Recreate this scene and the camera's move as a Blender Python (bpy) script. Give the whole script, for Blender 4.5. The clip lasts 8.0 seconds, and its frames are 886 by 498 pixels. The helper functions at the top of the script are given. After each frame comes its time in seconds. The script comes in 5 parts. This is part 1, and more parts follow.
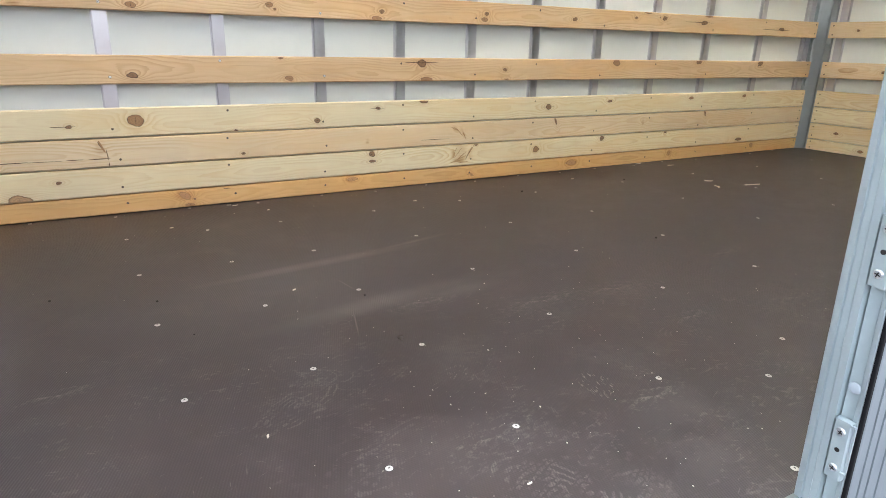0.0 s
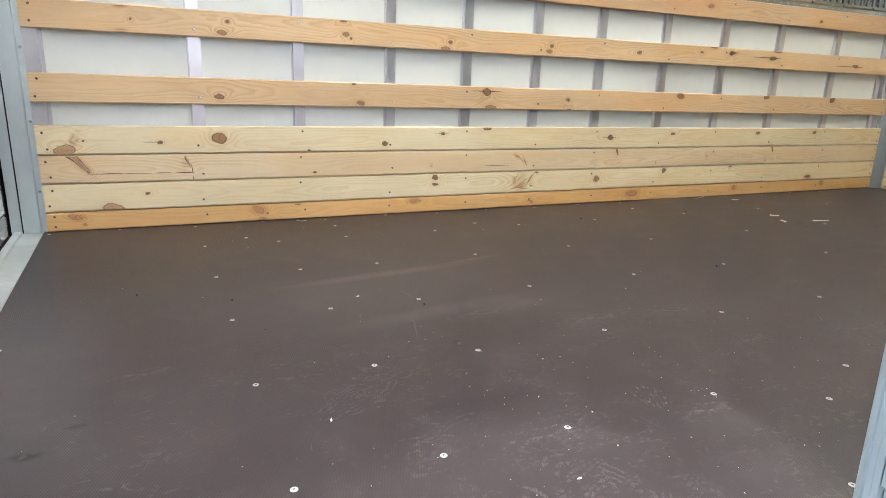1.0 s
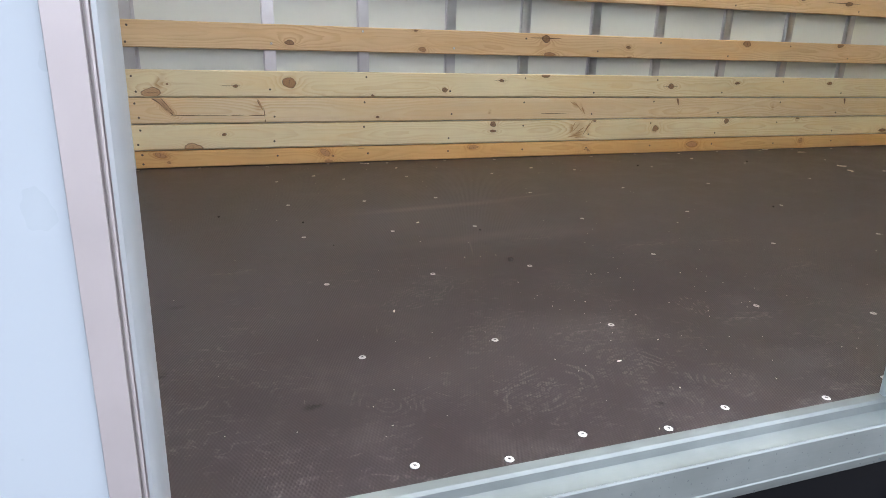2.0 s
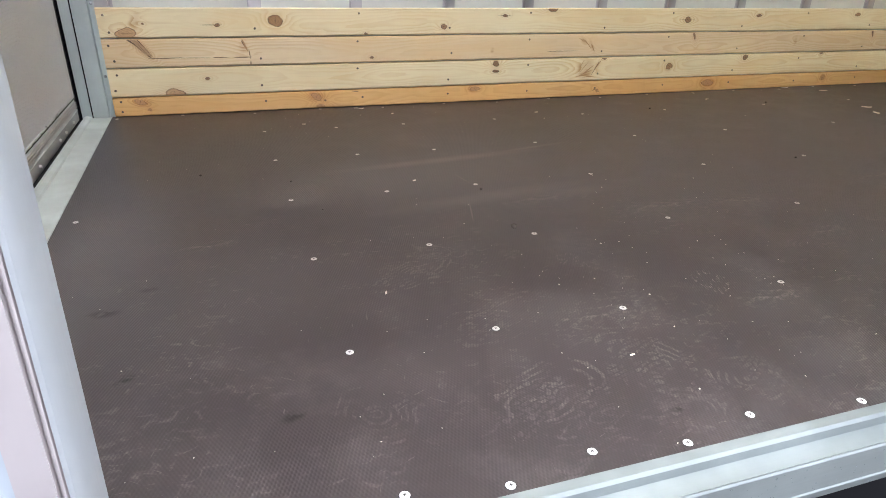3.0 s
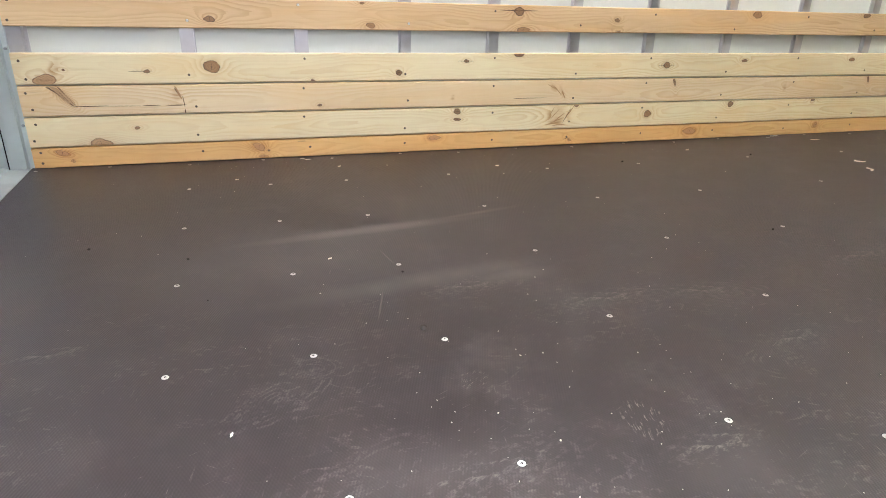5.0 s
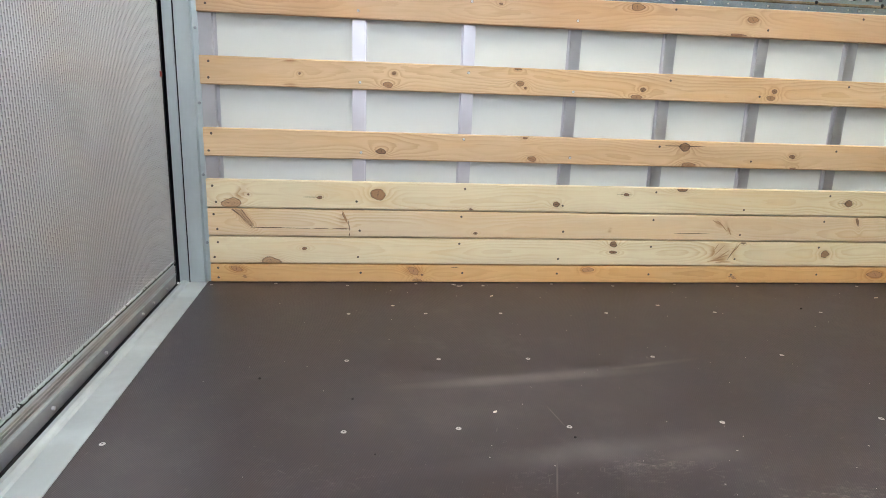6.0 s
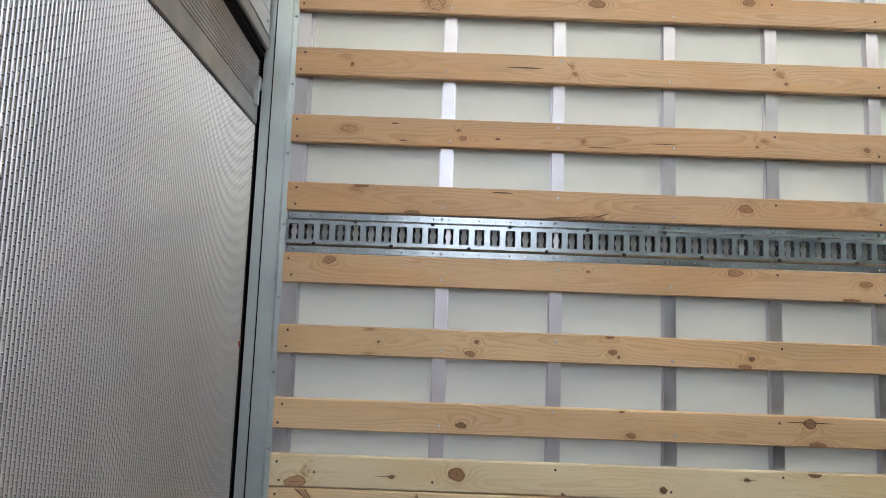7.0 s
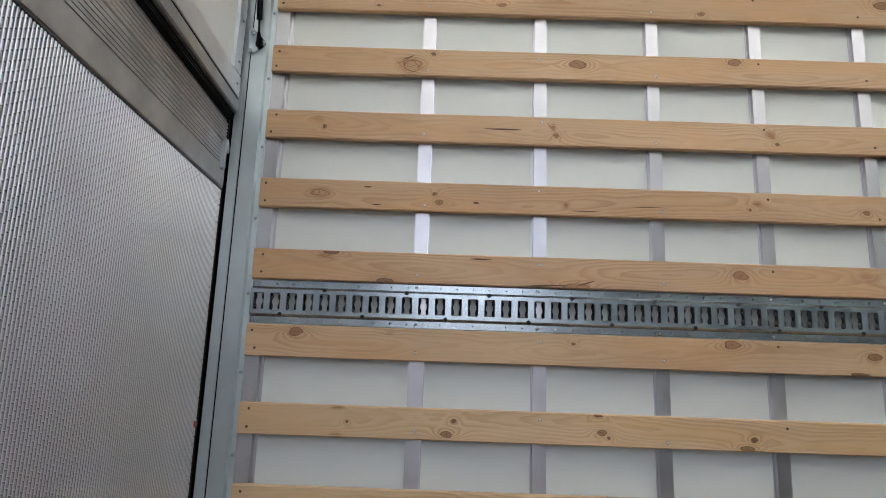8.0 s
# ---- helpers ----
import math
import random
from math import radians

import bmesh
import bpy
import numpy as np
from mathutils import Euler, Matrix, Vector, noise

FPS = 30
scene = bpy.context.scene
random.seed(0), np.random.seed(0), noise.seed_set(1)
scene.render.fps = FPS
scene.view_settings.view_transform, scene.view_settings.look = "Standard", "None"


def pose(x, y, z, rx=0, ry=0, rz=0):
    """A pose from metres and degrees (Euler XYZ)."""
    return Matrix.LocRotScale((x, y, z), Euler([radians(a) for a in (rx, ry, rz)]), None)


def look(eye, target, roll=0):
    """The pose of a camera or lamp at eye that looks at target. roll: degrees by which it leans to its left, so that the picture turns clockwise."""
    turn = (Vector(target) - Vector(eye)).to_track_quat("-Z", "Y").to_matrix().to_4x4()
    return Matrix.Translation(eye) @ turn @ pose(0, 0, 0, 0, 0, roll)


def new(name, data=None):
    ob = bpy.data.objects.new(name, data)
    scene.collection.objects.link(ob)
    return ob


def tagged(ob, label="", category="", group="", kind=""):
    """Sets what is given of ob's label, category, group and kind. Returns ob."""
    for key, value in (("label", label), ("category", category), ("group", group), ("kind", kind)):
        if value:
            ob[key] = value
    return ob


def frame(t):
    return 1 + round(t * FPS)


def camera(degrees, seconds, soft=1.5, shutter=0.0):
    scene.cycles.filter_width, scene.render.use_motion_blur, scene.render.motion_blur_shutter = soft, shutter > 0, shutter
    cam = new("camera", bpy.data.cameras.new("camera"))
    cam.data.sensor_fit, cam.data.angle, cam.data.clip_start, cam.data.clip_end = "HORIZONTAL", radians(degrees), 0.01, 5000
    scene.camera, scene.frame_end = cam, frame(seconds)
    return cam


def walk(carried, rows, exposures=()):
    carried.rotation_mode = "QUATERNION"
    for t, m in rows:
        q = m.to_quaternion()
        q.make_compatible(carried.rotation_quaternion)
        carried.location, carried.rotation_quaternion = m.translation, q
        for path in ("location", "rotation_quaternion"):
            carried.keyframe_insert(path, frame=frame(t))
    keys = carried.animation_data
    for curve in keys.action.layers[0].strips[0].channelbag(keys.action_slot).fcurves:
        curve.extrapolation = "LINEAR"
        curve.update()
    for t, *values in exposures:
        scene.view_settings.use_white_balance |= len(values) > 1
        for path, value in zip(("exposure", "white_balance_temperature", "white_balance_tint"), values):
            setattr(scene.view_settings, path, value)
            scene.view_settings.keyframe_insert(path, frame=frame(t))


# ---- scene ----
cam = camera(71.2, 8.0, soft=0.5)
PATH = [
    (0, (0.458, -0.025, 0.587), (1.394, 1.628, -0.039), 1.2),
    (0.5, (0.46, -0.042, 0.587), (1.424, 1.616, 0.021), 1.5),
    (1, (0.419, -0.085, 0.551), (1.205, 1.679, 0.028), 2.0),
    (1.5, (0.373, -0.15, 0.507), (1.016, 1.671, -0.02), 1.7),
    (2, (0.379, -0.199, 0.467), (0.986, 1.602, -0.152), 1.5),
    (2.2, (0.385, -0.2, 0.455), (0.978, 1.558, -0.287), 1.4),
    (3.3, (0.472, -0.03, 0.514), (1.05, 1.696, -0.315), 1.2),
    (3.5, (0.513, -0.01, 0.514), (1.089, 1.716, -0.316), 1.5),
    (4, (0.619, 0.04, 0.523), (1.191, 1.767, -0.308), 1.5),
    (4.2, (0.656, 0.072, 0.532), (1.23, 1.797, -0.3), 1.5),
    (5.3, (0.693, 0.104, 0.574), (1.232, 1.896, -0.132), 2.2),
    (5.5, (0.664, 0.128, 0.583), (1.12, 1.958, -0.085), 2.1),
    (5.8, (0.629, 0.172, 0.629), (0.902, 2.064, 0.039), 1.3),
    (6, (0.582, 0.207, 0.653), (0.8, 2.139, 0.181), 2.0),
    (6.2, (0.561, 0.23, 0.676), (0.704, 2.196, 0.337), 1.9),
    (6.3, (0.546, 0.252, 0.696), (0.666, 2.229, 0.417), 2.1),
    (6.4, (0.527, 0.265, 0.716), (0.634, 2.25, 0.496), 2.2),
    (6.5, (0.528, 0.28, 0.735), (0.607, 2.273, 0.593), 2.1),
    (6.7, (0.516, 0.322, 0.76), (0.559, 2.321, 0.779), 1.8),
    (7, (0.523, 0.383, 0.809), (0.523, 2.371, 1.022), 2.1),
    (7.5, (0.584, 0.455, 0.85), (0.529, 2.417, 1.235), 2.0),
    (8, (0.611, 0.497, 0.868), (0.591, 2.459, 1.259), 2.0),
]
SKY, SUN = 0.15, 1.5
EXPOSURES = [(0, 3.94, 6550, 13), (0.6, 3.99, 6500, 13), (1.0, 4.04, 6550, 13), (1.5, 3.81, 6550, 13), (2.0, 3.47, 6600, 13), (2.2, 3.43, 6600, 13), (3.3, 4.04, 6650, 14),
             (4.2, 4.14, 6650, 14), (5.5, 4.14, 6500, 13), (6.0, 3.93, 6400, 13), (6.5, 3.53, 6600, 13), (7.0, 3.17, 6500, 14), (8, 2.87, 6250, 15)]
walk(cam, [(t, look(eye, target, roll)) for t, eye, target, roll in PATH], EXPOSURES)

# ---- light ----
world = bpy.data.worlds.new("overcast_sky")
scene.world = world
world.use_nodes = True
wn = world.node_tree.nodes
sky = wn.new("ShaderNodeTexSky")
sky.sky_type, sky.sun_disc = "NISHITA", False
sky.sun_elevation, sky.sun_rotation = radians(62), radians(27)
sky.air_density, sky.dust_density, sky.ozone_density = 1.0, 4.0, 1.0
wn["Background"].inputs["Strength"].default_value = SKY
# an overcast sky: most of the blue is lost in the cloud
grey = wn.new("ShaderNodeRGBToBW")
cloud = wn.new("ShaderNodeMix")
cloud.data_type = "RGBA"
cloud.inputs[0].default_value = 0.62
world.node_tree.links.new(sky.outputs[0], grey.inputs[0])
world.node_tree.links.new(sky.outputs[0], cloud.inputs[6])
world.node_tree.links.new(grey.outputs[0], cloud.inputs[7])
world.node_tree.links.new(cloud.outputs[2], wn["Background"].inputs["Color"])
sun = new("sun", bpy.data.lights.new("sun", "SUN"))
sun.data.energy, sun.data.angle, sun.data.color = SUN, radians(25), (1.0, 0.97, 0.93)
sun.matrix_basis = look((1.5, 3.0, 6.5), (0, 0, 0))

# ---- small helpers ----
V = Vector


def at_world(ob):
    return at_world(ob.parent) @ ob.matrix_parent_inverse @ ob.matrix_basis if ob.parent else ob.matrix_basis.copy()


def to_mesh(name, bm, mats):
    bmesh.ops.recalc_face_normals(bm, faces=bm.faces)
    me = bpy.data.meshes.new(name)
    bm.to_mesh(me)
    bm.free()
    for m in mats if isinstance(mats, (list, tuple)) else [mats]:
        me.materials.append(m)
    return me


def thing(name, bm, mats, label, category, kind="", group=""):
    me = bm if isinstance(bm, bpy.types.Mesh) else to_mesh(name, bm, mats)
    return tagged(new(name, me), label, category, group, kind)


def base(name, place, label, category, kind="", group=""):
    ob = new(name)
    ob.empty_display_size = 0.05
    ob.matrix_basis = Matrix.Translation(place)
    return tagged(ob, label, category, group, kind)


def part(name, bm, mats, parent, label="", m=None, kind=""):
    """A mesh under a thing or a part; its geometry is in world places unless m gives its pose."""
    me = bm if isinstance(bm, bpy.types.Mesh) else to_mesh(name, bm, mats)
    ob = new(name, me)
    ob.parent = parent
    ob.matrix_parent_inverse = at_world(parent).inverted()
    if m is not None:
        ob.matrix_basis = m
    return tagged(ob, label, kind=kind)


def smooth(me, angle=35):
    me.shade_smooth()
    me.set_sharp_from_angle(angle=radians(angle))
    return me


def box(bm, lo, hi, bevel=0.0, mat=0):
    lo, hi = V(lo), V(hi)
    m = Matrix.Translation((lo + hi) / 2) @ Matrix.Diagonal((*(hi - lo), 1))
    r = bmesh.ops.create_cube(bm, size=1, matrix=m)
    faces = list({f for v in r["verts"] for f in v.link_faces})
    for f in faces:
        f.material_index = mat
    if bevel:
        edges = list({e for v in r["verts"] for e in v.link_edges})
        bmesh.ops.bevel(bm, geom=edges, offset=bevel, segments=2, affect="EDGES", profile=0.6)
    return bm


def block(lo, hi, bevel=0.0):
    return box(bmesh.new(), lo, hi, bevel)


def tube(bm, a, b, r, n=16, r2=None):
    a, b = V(a), V(b)
    m = Matrix.Translation((a + b) / 2) @ (b - a).to_track_quat("Z", "Y").to_matrix().to_4x4()
    bmesh.ops.create_cone(bm, cap_ends=True, segments=n, radius1=r, radius2=r if r2 is None else r2, depth=(b - a).length, matrix=m)
    return bm


def profile(points, axis, lo, hi, bm=None):
    """A closed outline drawn along one axis. axis z: points (x, y); x: (y, z); y: (x, z)."""
    bm = bm or bmesh.new()

    def put(p, t):
        return {"z": (p[0], p[1], t), "x": (t, p[0], p[1]), "y": (p[0], t, p[1])}[axis]

    a = [bm.verts.new(put(p, lo)) for p in points]
    b = [bm.verts.new(put(p, hi)) for p in points]
    n = len(points)
    for i in range(n):
        bm.faces.new((a[i], a[(i + 1) % n], b[(i + 1) % n], b[i]))
    bm.faces.new(a)
    bm.faces.new(b[::-1])
    return bm


# ---- materials ----
class Net:
    """A node material with one Principled shader and short ways to add nodes."""

    def __init__(self, name, color, rough=0.5, metal=0.0, spec=0.5):
        self.mat = bpy.data.materials.new(name)
        self.mat.use_nodes = True
        self.tree = self.mat.node_tree
        self.bsdf = self.tree.nodes["Principled BSDF"]
        self.set("Base Color", (*color, 1))
        self.set("Roughness", rough)
        self.set("Metallic", metal)
        self.set("Specular IOR Level", spec)

    def set(self, socket, value):
        if isinstance(value, bpy.types.NodeSocket):
            self.tree.links.new(value, self.bsdf.inputs[socket])
        else:
            self.bsdf.inputs[socket].default_value = value

    def node(self, kind, inputs=(), operation="", use_clamp=False, vector_type="", interpolation_type="", data_type="", blend_type="", feature="", attribute_name=""):
        n = self.tree.nodes.new(kind)
        if operation:
            n.operation = operation
        if use_clamp:
            n.use_clamp = True
        if vector_type:
            n.vector_type = vector_type
        if interpolation_type:
            n.interpolation_type = interpolation_type
        if data_type:
            n.data_type = data_type
        if blend_type:
            n.blend_type = blend_type
        if feature:
            n.feature = feature
        if attribute_name:
            n.attribute_name = attribute_name
        for k, v in dict(inputs).items():
            if isinstance(v, bpy.types.NodeSocket):
                self.tree.links.new(v, n.inputs[k])
            else:
                n.inputs[k].default_value = v
        return n

    def where(self, which="Object"):
        return self.node("ShaderNodeTexCoord").outputs[which]

    def spot(self, vec, loc=(0, 0, 0), turn=0.0, size=(1, 1, 1)):
        return self.node("ShaderNodeMapping", {"Vector": vec, "Location": loc, "Rotation": (0, 0, turn), "Scale": size}, vector_type="TEXTURE").outputs[0]

    def scaled(self, vec, s):
        return self.node("ShaderNodeMapping", {"Vector": vec, "Scale": s}).outputs[0]

    def noise(self, vec, scale, detail=4.0, rough=0.55, distort=0.0):
        return self.node("ShaderNodeTexNoise", {"Vector": vec, "Scale": scale, "Detail": detail, "Roughness": rough, "Distortion": distort}).outputs["Fac"]

    def math(self, op, a, b=0.0, c=0.0, clamp=False):
        return self.node("ShaderNodeMath", {0: a, 1: b, 2: c}, operation=op, use_clamp=clamp).outputs[0]

    def ease(self, v, lo, hi, a=0.0, b=1.0):
        return self.node("ShaderNodeMapRange", {"Value": v, "From Min": lo, "From Max": hi, "To Min": a, "To Max": b}, interpolation_type="SMOOTHSTEP").outputs[0]

    def mix(self, f, a, b, blend="MIX"):
        n = self.node("ShaderNodeMix", data_type="RGBA", blend_type=blend)
        for k, v in ((0, f), (6, a), (7, b)):
            if isinstance(v, bpy.types.NodeSocket):
                self.tree.links.new(v, n.inputs[k])
            else:
                n.inputs[k].default_value = v if k == 0 else (*v[:3], 1)
        return n.outputs[2]

    def bump(self, height, strength, distance):
        self.set("Normal", self.node("ShaderNodeBump", {"Height": height, "Strength": strength, "Distance": distance}).outputs[0])


def metal(name, color, rough, metallic=1.0, streak=(3, 3, 60), dirt=0.12, bump=0.03):
    n = Net(name, color, rough, metallic)
    p = n.where()
    fine = n.noise(n.scaled(p, streak), 6, 3)
    blot = n.noise(p, 7, 5)
    n.set("Base Color", n.mix(n.ease(blot, 0.35, 0.75), [c * (1 - dirt) for c in color], color))
    n.set("Roughness", n.math("ADD", n.math("MULTIPLY", fine, 0.16), n.math("ADD", n.math("MULTIPLY", blot, 0.12), rough - 0.12)))
    n.bump(fine, bump, 0.002)
    return n.mat


ALU = metal("aluminium_brushed", (0.66, 0.68, 0.69), 0.42, 0.85, (40, 40, 2))
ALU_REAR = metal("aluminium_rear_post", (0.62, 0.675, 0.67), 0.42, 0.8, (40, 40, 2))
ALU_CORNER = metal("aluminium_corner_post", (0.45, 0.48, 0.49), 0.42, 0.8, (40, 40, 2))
ALU_DOOR = metal("aluminium_door_frame", (0.43, 0.51, 0.52), 0.45, 0.3, (40, 40, 2), 0.1)
ALU_TRIM = metal("aluminium_outer_trim", (0.28, 0.325, 0.34), 0.42, 0.45, (40, 40, 2), 0.1)
# pink and blue reflections of the surroundings painted into the jamb's two colours
ALU_JAMB = metal("aluminium_pink_cast_jamb", (0.50, 0.46, 0.455), 0.42, 0.35, (40, 40, 2), 0.1)
ALU_BEAD = metal("aluminium_jamb_bead", (0.40, 0.43, 0.445), 0.42, 0.35, (40, 40, 2), 0.1)
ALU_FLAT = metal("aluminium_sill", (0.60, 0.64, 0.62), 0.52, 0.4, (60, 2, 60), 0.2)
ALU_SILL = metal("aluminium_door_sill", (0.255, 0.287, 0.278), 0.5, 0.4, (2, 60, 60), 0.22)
# same steel as the rail, darkened to paint the shade inside its slots
ZINC_EDGE = metal("shaded_zinc_lip", (0.09, 0.10, 0.105), 0.25, 1.0, (9, 9, 9), 0.05, 0.0)
SCREW = metal("bright_zinc_screw", (0.72, 0.71, 0.68), 0.4, 0.25, (9, 9, 9), 0.1)
DULL_SCREW = metal("dull_screw", (0.17, 0.11, 0.07), 0.5, 0.2, (9, 9, 9), 0.2)
# rib tones: shade and highlights of the profile painted into the aluminium's colour
VALLEY = metal("aluminium_shaded_groove", (0.12, 0.118, 0.12), 0.42, 0.7, (2, 2, 2), 0.2, 0.0)
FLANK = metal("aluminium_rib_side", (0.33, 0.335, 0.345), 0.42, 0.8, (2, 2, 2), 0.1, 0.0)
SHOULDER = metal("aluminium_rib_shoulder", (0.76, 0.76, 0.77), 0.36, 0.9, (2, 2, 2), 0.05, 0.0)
LIT_FACET = metal("aluminium_lit_facet", (0.85, 0.85, 0.85), 0.3, 0.8, (2, 2, 30), 0.02, 0.0)
TIP = metal("aluminium_shiny_ribs", (0.62, 0.60, 0.57), 0.36, 0.8, (2, 2, 2), 0.2, 0.0)
PLATFORM_EDGE = metal("aluminium_dirty_strip", (0.44, 0.43, 0.415), 0.4, 0.6, (2, 30, 30), 0.3)
BLACK = Net("black_rubber", (0.010, 0.010, 0.011), 0.7, 0.0, 0.15).mat
GRIME = Net("black_grime", (0.03, 0.028, 0.026), 0.8, 0.0, 0.2).mat
PLASTIC = Net("black_plastic", (0.005, 0.0055, 0.007), 0.45, 0.0, 0.10).mat
RECESS = Net("dark_recess", (0.016, 0.014, 0.013), 0.6).mat
RED = Net("red_plastic_tag", (0.45, 0.06, 0.03), 0.5).mat
TANK = Net("blue_grey_tank", (0.02, 0.03, 0.042), 0.4, 0.0, 0.3).mat
TYRE = Net("tyre_rubber", (0.02, 0.02, 0.021), 0.75).mat
RIM = metal("painted_rim", (0.75, 0.75, 0.76), 0.4, 0.3)


def zinc_material():
    """Galvanised steel with a soft blue sheen and faint handling marks."""
    n = Net("zinc_plated_steel", (0.40, 0.445, 0.46), 0.27, 1.0)
    n.set("Base Color", n.mix(n.ease(n.noise(n.where(), 11, 4), 0.35, 0.7), (0.36, 0.40, 0.415), (0.43, 0.48, 0.50)))
    return n.mat


ZINC = zinc_material()


def stud_material():
    """Smooth bare aluminium, a little dulled, with faint smudges."""
    n = Net("aluminium_wall_post", (0.50, 0.475, 0.475), 0.35, 0.93)
    n.set("Base Color", n.mix(n.ease(n.noise(n.where(), 9, 4), 0.3, 0.7), (0.54, 0.522, 0.526), (0.60, 0.582, 0.586)))
    return n.mat


STUD = stud_material()


def platform_material():
    """Mill-finish aluminium, evenly dulled, with faint smudges."""
    n = Net("aluminium_ribbed_platform", (0.62, 0.615, 0.62), 0.42, 0.9)
    p = n.where()
    n.set("Base Color", n.mix(n.ease(n.noise(p, 5, 5), 0.35, 0.7), (0.55, 0.555, 0.57), (0.63, 0.64, 0.655)))
    return n.mat


PLATFORM = platform_material()


def panel_white(name, color, rough):
    n = Net(name, color, rough, 0.0, 0.4)
    p = n.where()
    a = n.noise(p, 2.2, 5)
    n.set("Base Color", n.mix(n.ease(a, 0.3, 0.8), [c * 0.95 for c in color], color))
    n.set("Roughness", n.math("ADD", n.math("MULTIPLY", n.noise(p, 14, 3), 0.18), rough - 0.09))
    n.bump(n.noise(p, 60, 2), 0.04, 0.001)
    return n.mat


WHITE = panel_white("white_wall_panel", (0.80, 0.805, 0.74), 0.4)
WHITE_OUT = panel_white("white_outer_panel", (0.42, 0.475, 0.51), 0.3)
WHITE_GLOSS = panel_white("white_flap_panel", (0.74, 0.74, 0.69), 0.16)


def roof_material():
    mat = bpy.data.materials.new("translucent_roof_sheet")
    mat.use_nodes = True
    t = mat.node_tree
    t.nodes.remove(t.nodes["Principled BSDF"])
    tr = t.nodes.new("ShaderNodeBsdfTranslucent")
    di = t.nodes.new("ShaderNodeBsdfDiffuse")
    mx = t.nodes.new("ShaderNodeMixShader")
    tr.inputs[0].default_value = (0.90, 0.92, 0.895, 1)
    di.inputs[0].default_value = (0.8, 0.8, 0.77, 1)
    mx.inputs[0].default_value = 0.55
    t.links.new(tr.outputs[0], mx.inputs[1])
    t.links.new(di.outputs[0], mx.inputs[2])
    t.links.new(mx.outputs[0], t.nodes["Material Output"].inputs[0])
    return mat


ROOF = roof_material()


def wood(name, light, dark):
    """Flat-sawn pine: year rings of a slightly winding trunk, cut by the board and led round its knots."""
    n = Net(name, light, 0.55, 0.0, 0.35)
    p = n.where()
    rnd = n.node("ShaderNodeObjectInfo").outputs["Random"]
    off = n.node("ShaderNodeCombineXYZ", {0: n.math("MULTIPLY", rnd, 37.0), 1: n.math("MULTIPLY", rnd, 11.0), 2: n.math("MULTIPLY", rnd, 23.0)}).outputs[0]
    q = n.node("ShaderNodeVectorMath", {0: p, 1: off}, operation="ADD").outputs[0]
    swell = n.node("ShaderNodeAttribute", attribute_name="swell").outputs["Fac"]
    halo = n.node("ShaderNodeAttribute", attribute_name="halo").outputs["Fac"]
    across = n.node("ShaderNodeAttribute", attribute_name="across").outputs["Fac"]
    # distance from the pith, which wanders along the board
    drift = n.noise(n.scaled(q, (0.8, 0, 0)), 1.0, 2, 0.4)
    near = n.noise(n.scaled(q, (1.1, 0, 0)), 1.3, 2, 0.5)
    z = n.math("ADD", across, n.math("MULTIPLY", n.math("SUBTRACT", drift, 0.5), 0.16))
    d = n.math("ADD", n.math("MULTIPLY", n.math("SUBTRACT", near, 0.36), 0.11), 0.012)
    r = n.math("SQRT", n.math("ADD", n.math("MULTIPLY", z, z), n.math("MULTIPLY", d, d)))
    wob = n.noise(n.scaled(q, (3.0, 8, 14)), 2.2, 4, 0.6)
    field = n.math("ADD", n.math("ADD", n.math("MULTIPLY", r, 120.0), swell), n.math("MULTIPLY", wob, 1.7))
    f = n.math("FRACT", field)
    lines = n.math("MULTIPLY", n.ease(f, 0.25, 0.93), n.ease(f, 1.0, 0.94))
    fibre = n.noise(n.scaled(q, (3, 60, 170)), 2.0, 5, 0.65)
    tone = n.noise(n.scaled(q, (0.5, 2, 3)), 1.5, 3)
    clear = n.noise(n.scaled(q, (0.9, 2, 4)), 1.7, 3)
    streak = n.ease(n.noise(n.scaled(q, (1.3, 8, 45)), 2.0, 4, 0.6), 0.6, 0.78)
    flecks = n.math("MULTIPLY", n.ease(n.noise(n.scaled(q, (9, 30, 210)), 2.0, 2, 0.5), 0.66, 0.76), n.ease(clear, 0.4, 0.6))
    strength = n.math("ADD", n.ease(clear, 0.36, 0.66, 0.10, 0.58), n.math("MULTIPLY", n.math("MINIMUM", n.math("ABSOLUTE", swell), 2.0), 0.12))
    c = n.mix(n.math("MULTIPLY", lines, strength, clamp=True), light, [dark[0] * 0.92, dark[1] * 0.86, dark[2] * 0.78])
    c = n.mix(n.math("MULTIPLY", n.ease(fibre, 0.4, 0.75), 0.20), c, dark)
    c = n.mix(n.math("MULTIPLY", n.ease(tone, 0.35, 0.7), 0.36), c, [v * 0.95 for v in dark])
    warm = n.noise(n.scaled(q, (0.9, 3, 5)), 2.2, 3)
    c = n.mix(n.math("MULTIPLY", n.ease(warm, 0.42, 0.68), 0.5), c, (light[0] * 0.95, light[1] * 0.78, light[2] * 0.58))
    c = n.mix(n.math("MULTIPLY", streak, 0.28), c, [v * 0.8 for v in dark])
    c = n.mix(n.math("MULTIPLY", flecks, 0.35), c, [v * 0.6 for v in dark])
    shade = n.math("MULTIPLY", halo, n.math("ADD", n.math("MULTIPLY", lines, 0.55), n.ease(fibre, 0.25, 0.7, 0.2, 0.5)), clamp=True)
    c = n.mix(shade, c, (dark[0] * 0.66, dark[1] * 0.46, dark[2] * 0.32))
    n.set("Base Color", n.mix(n.math("MULTIPLY", rnd, 0.2), c, dark))
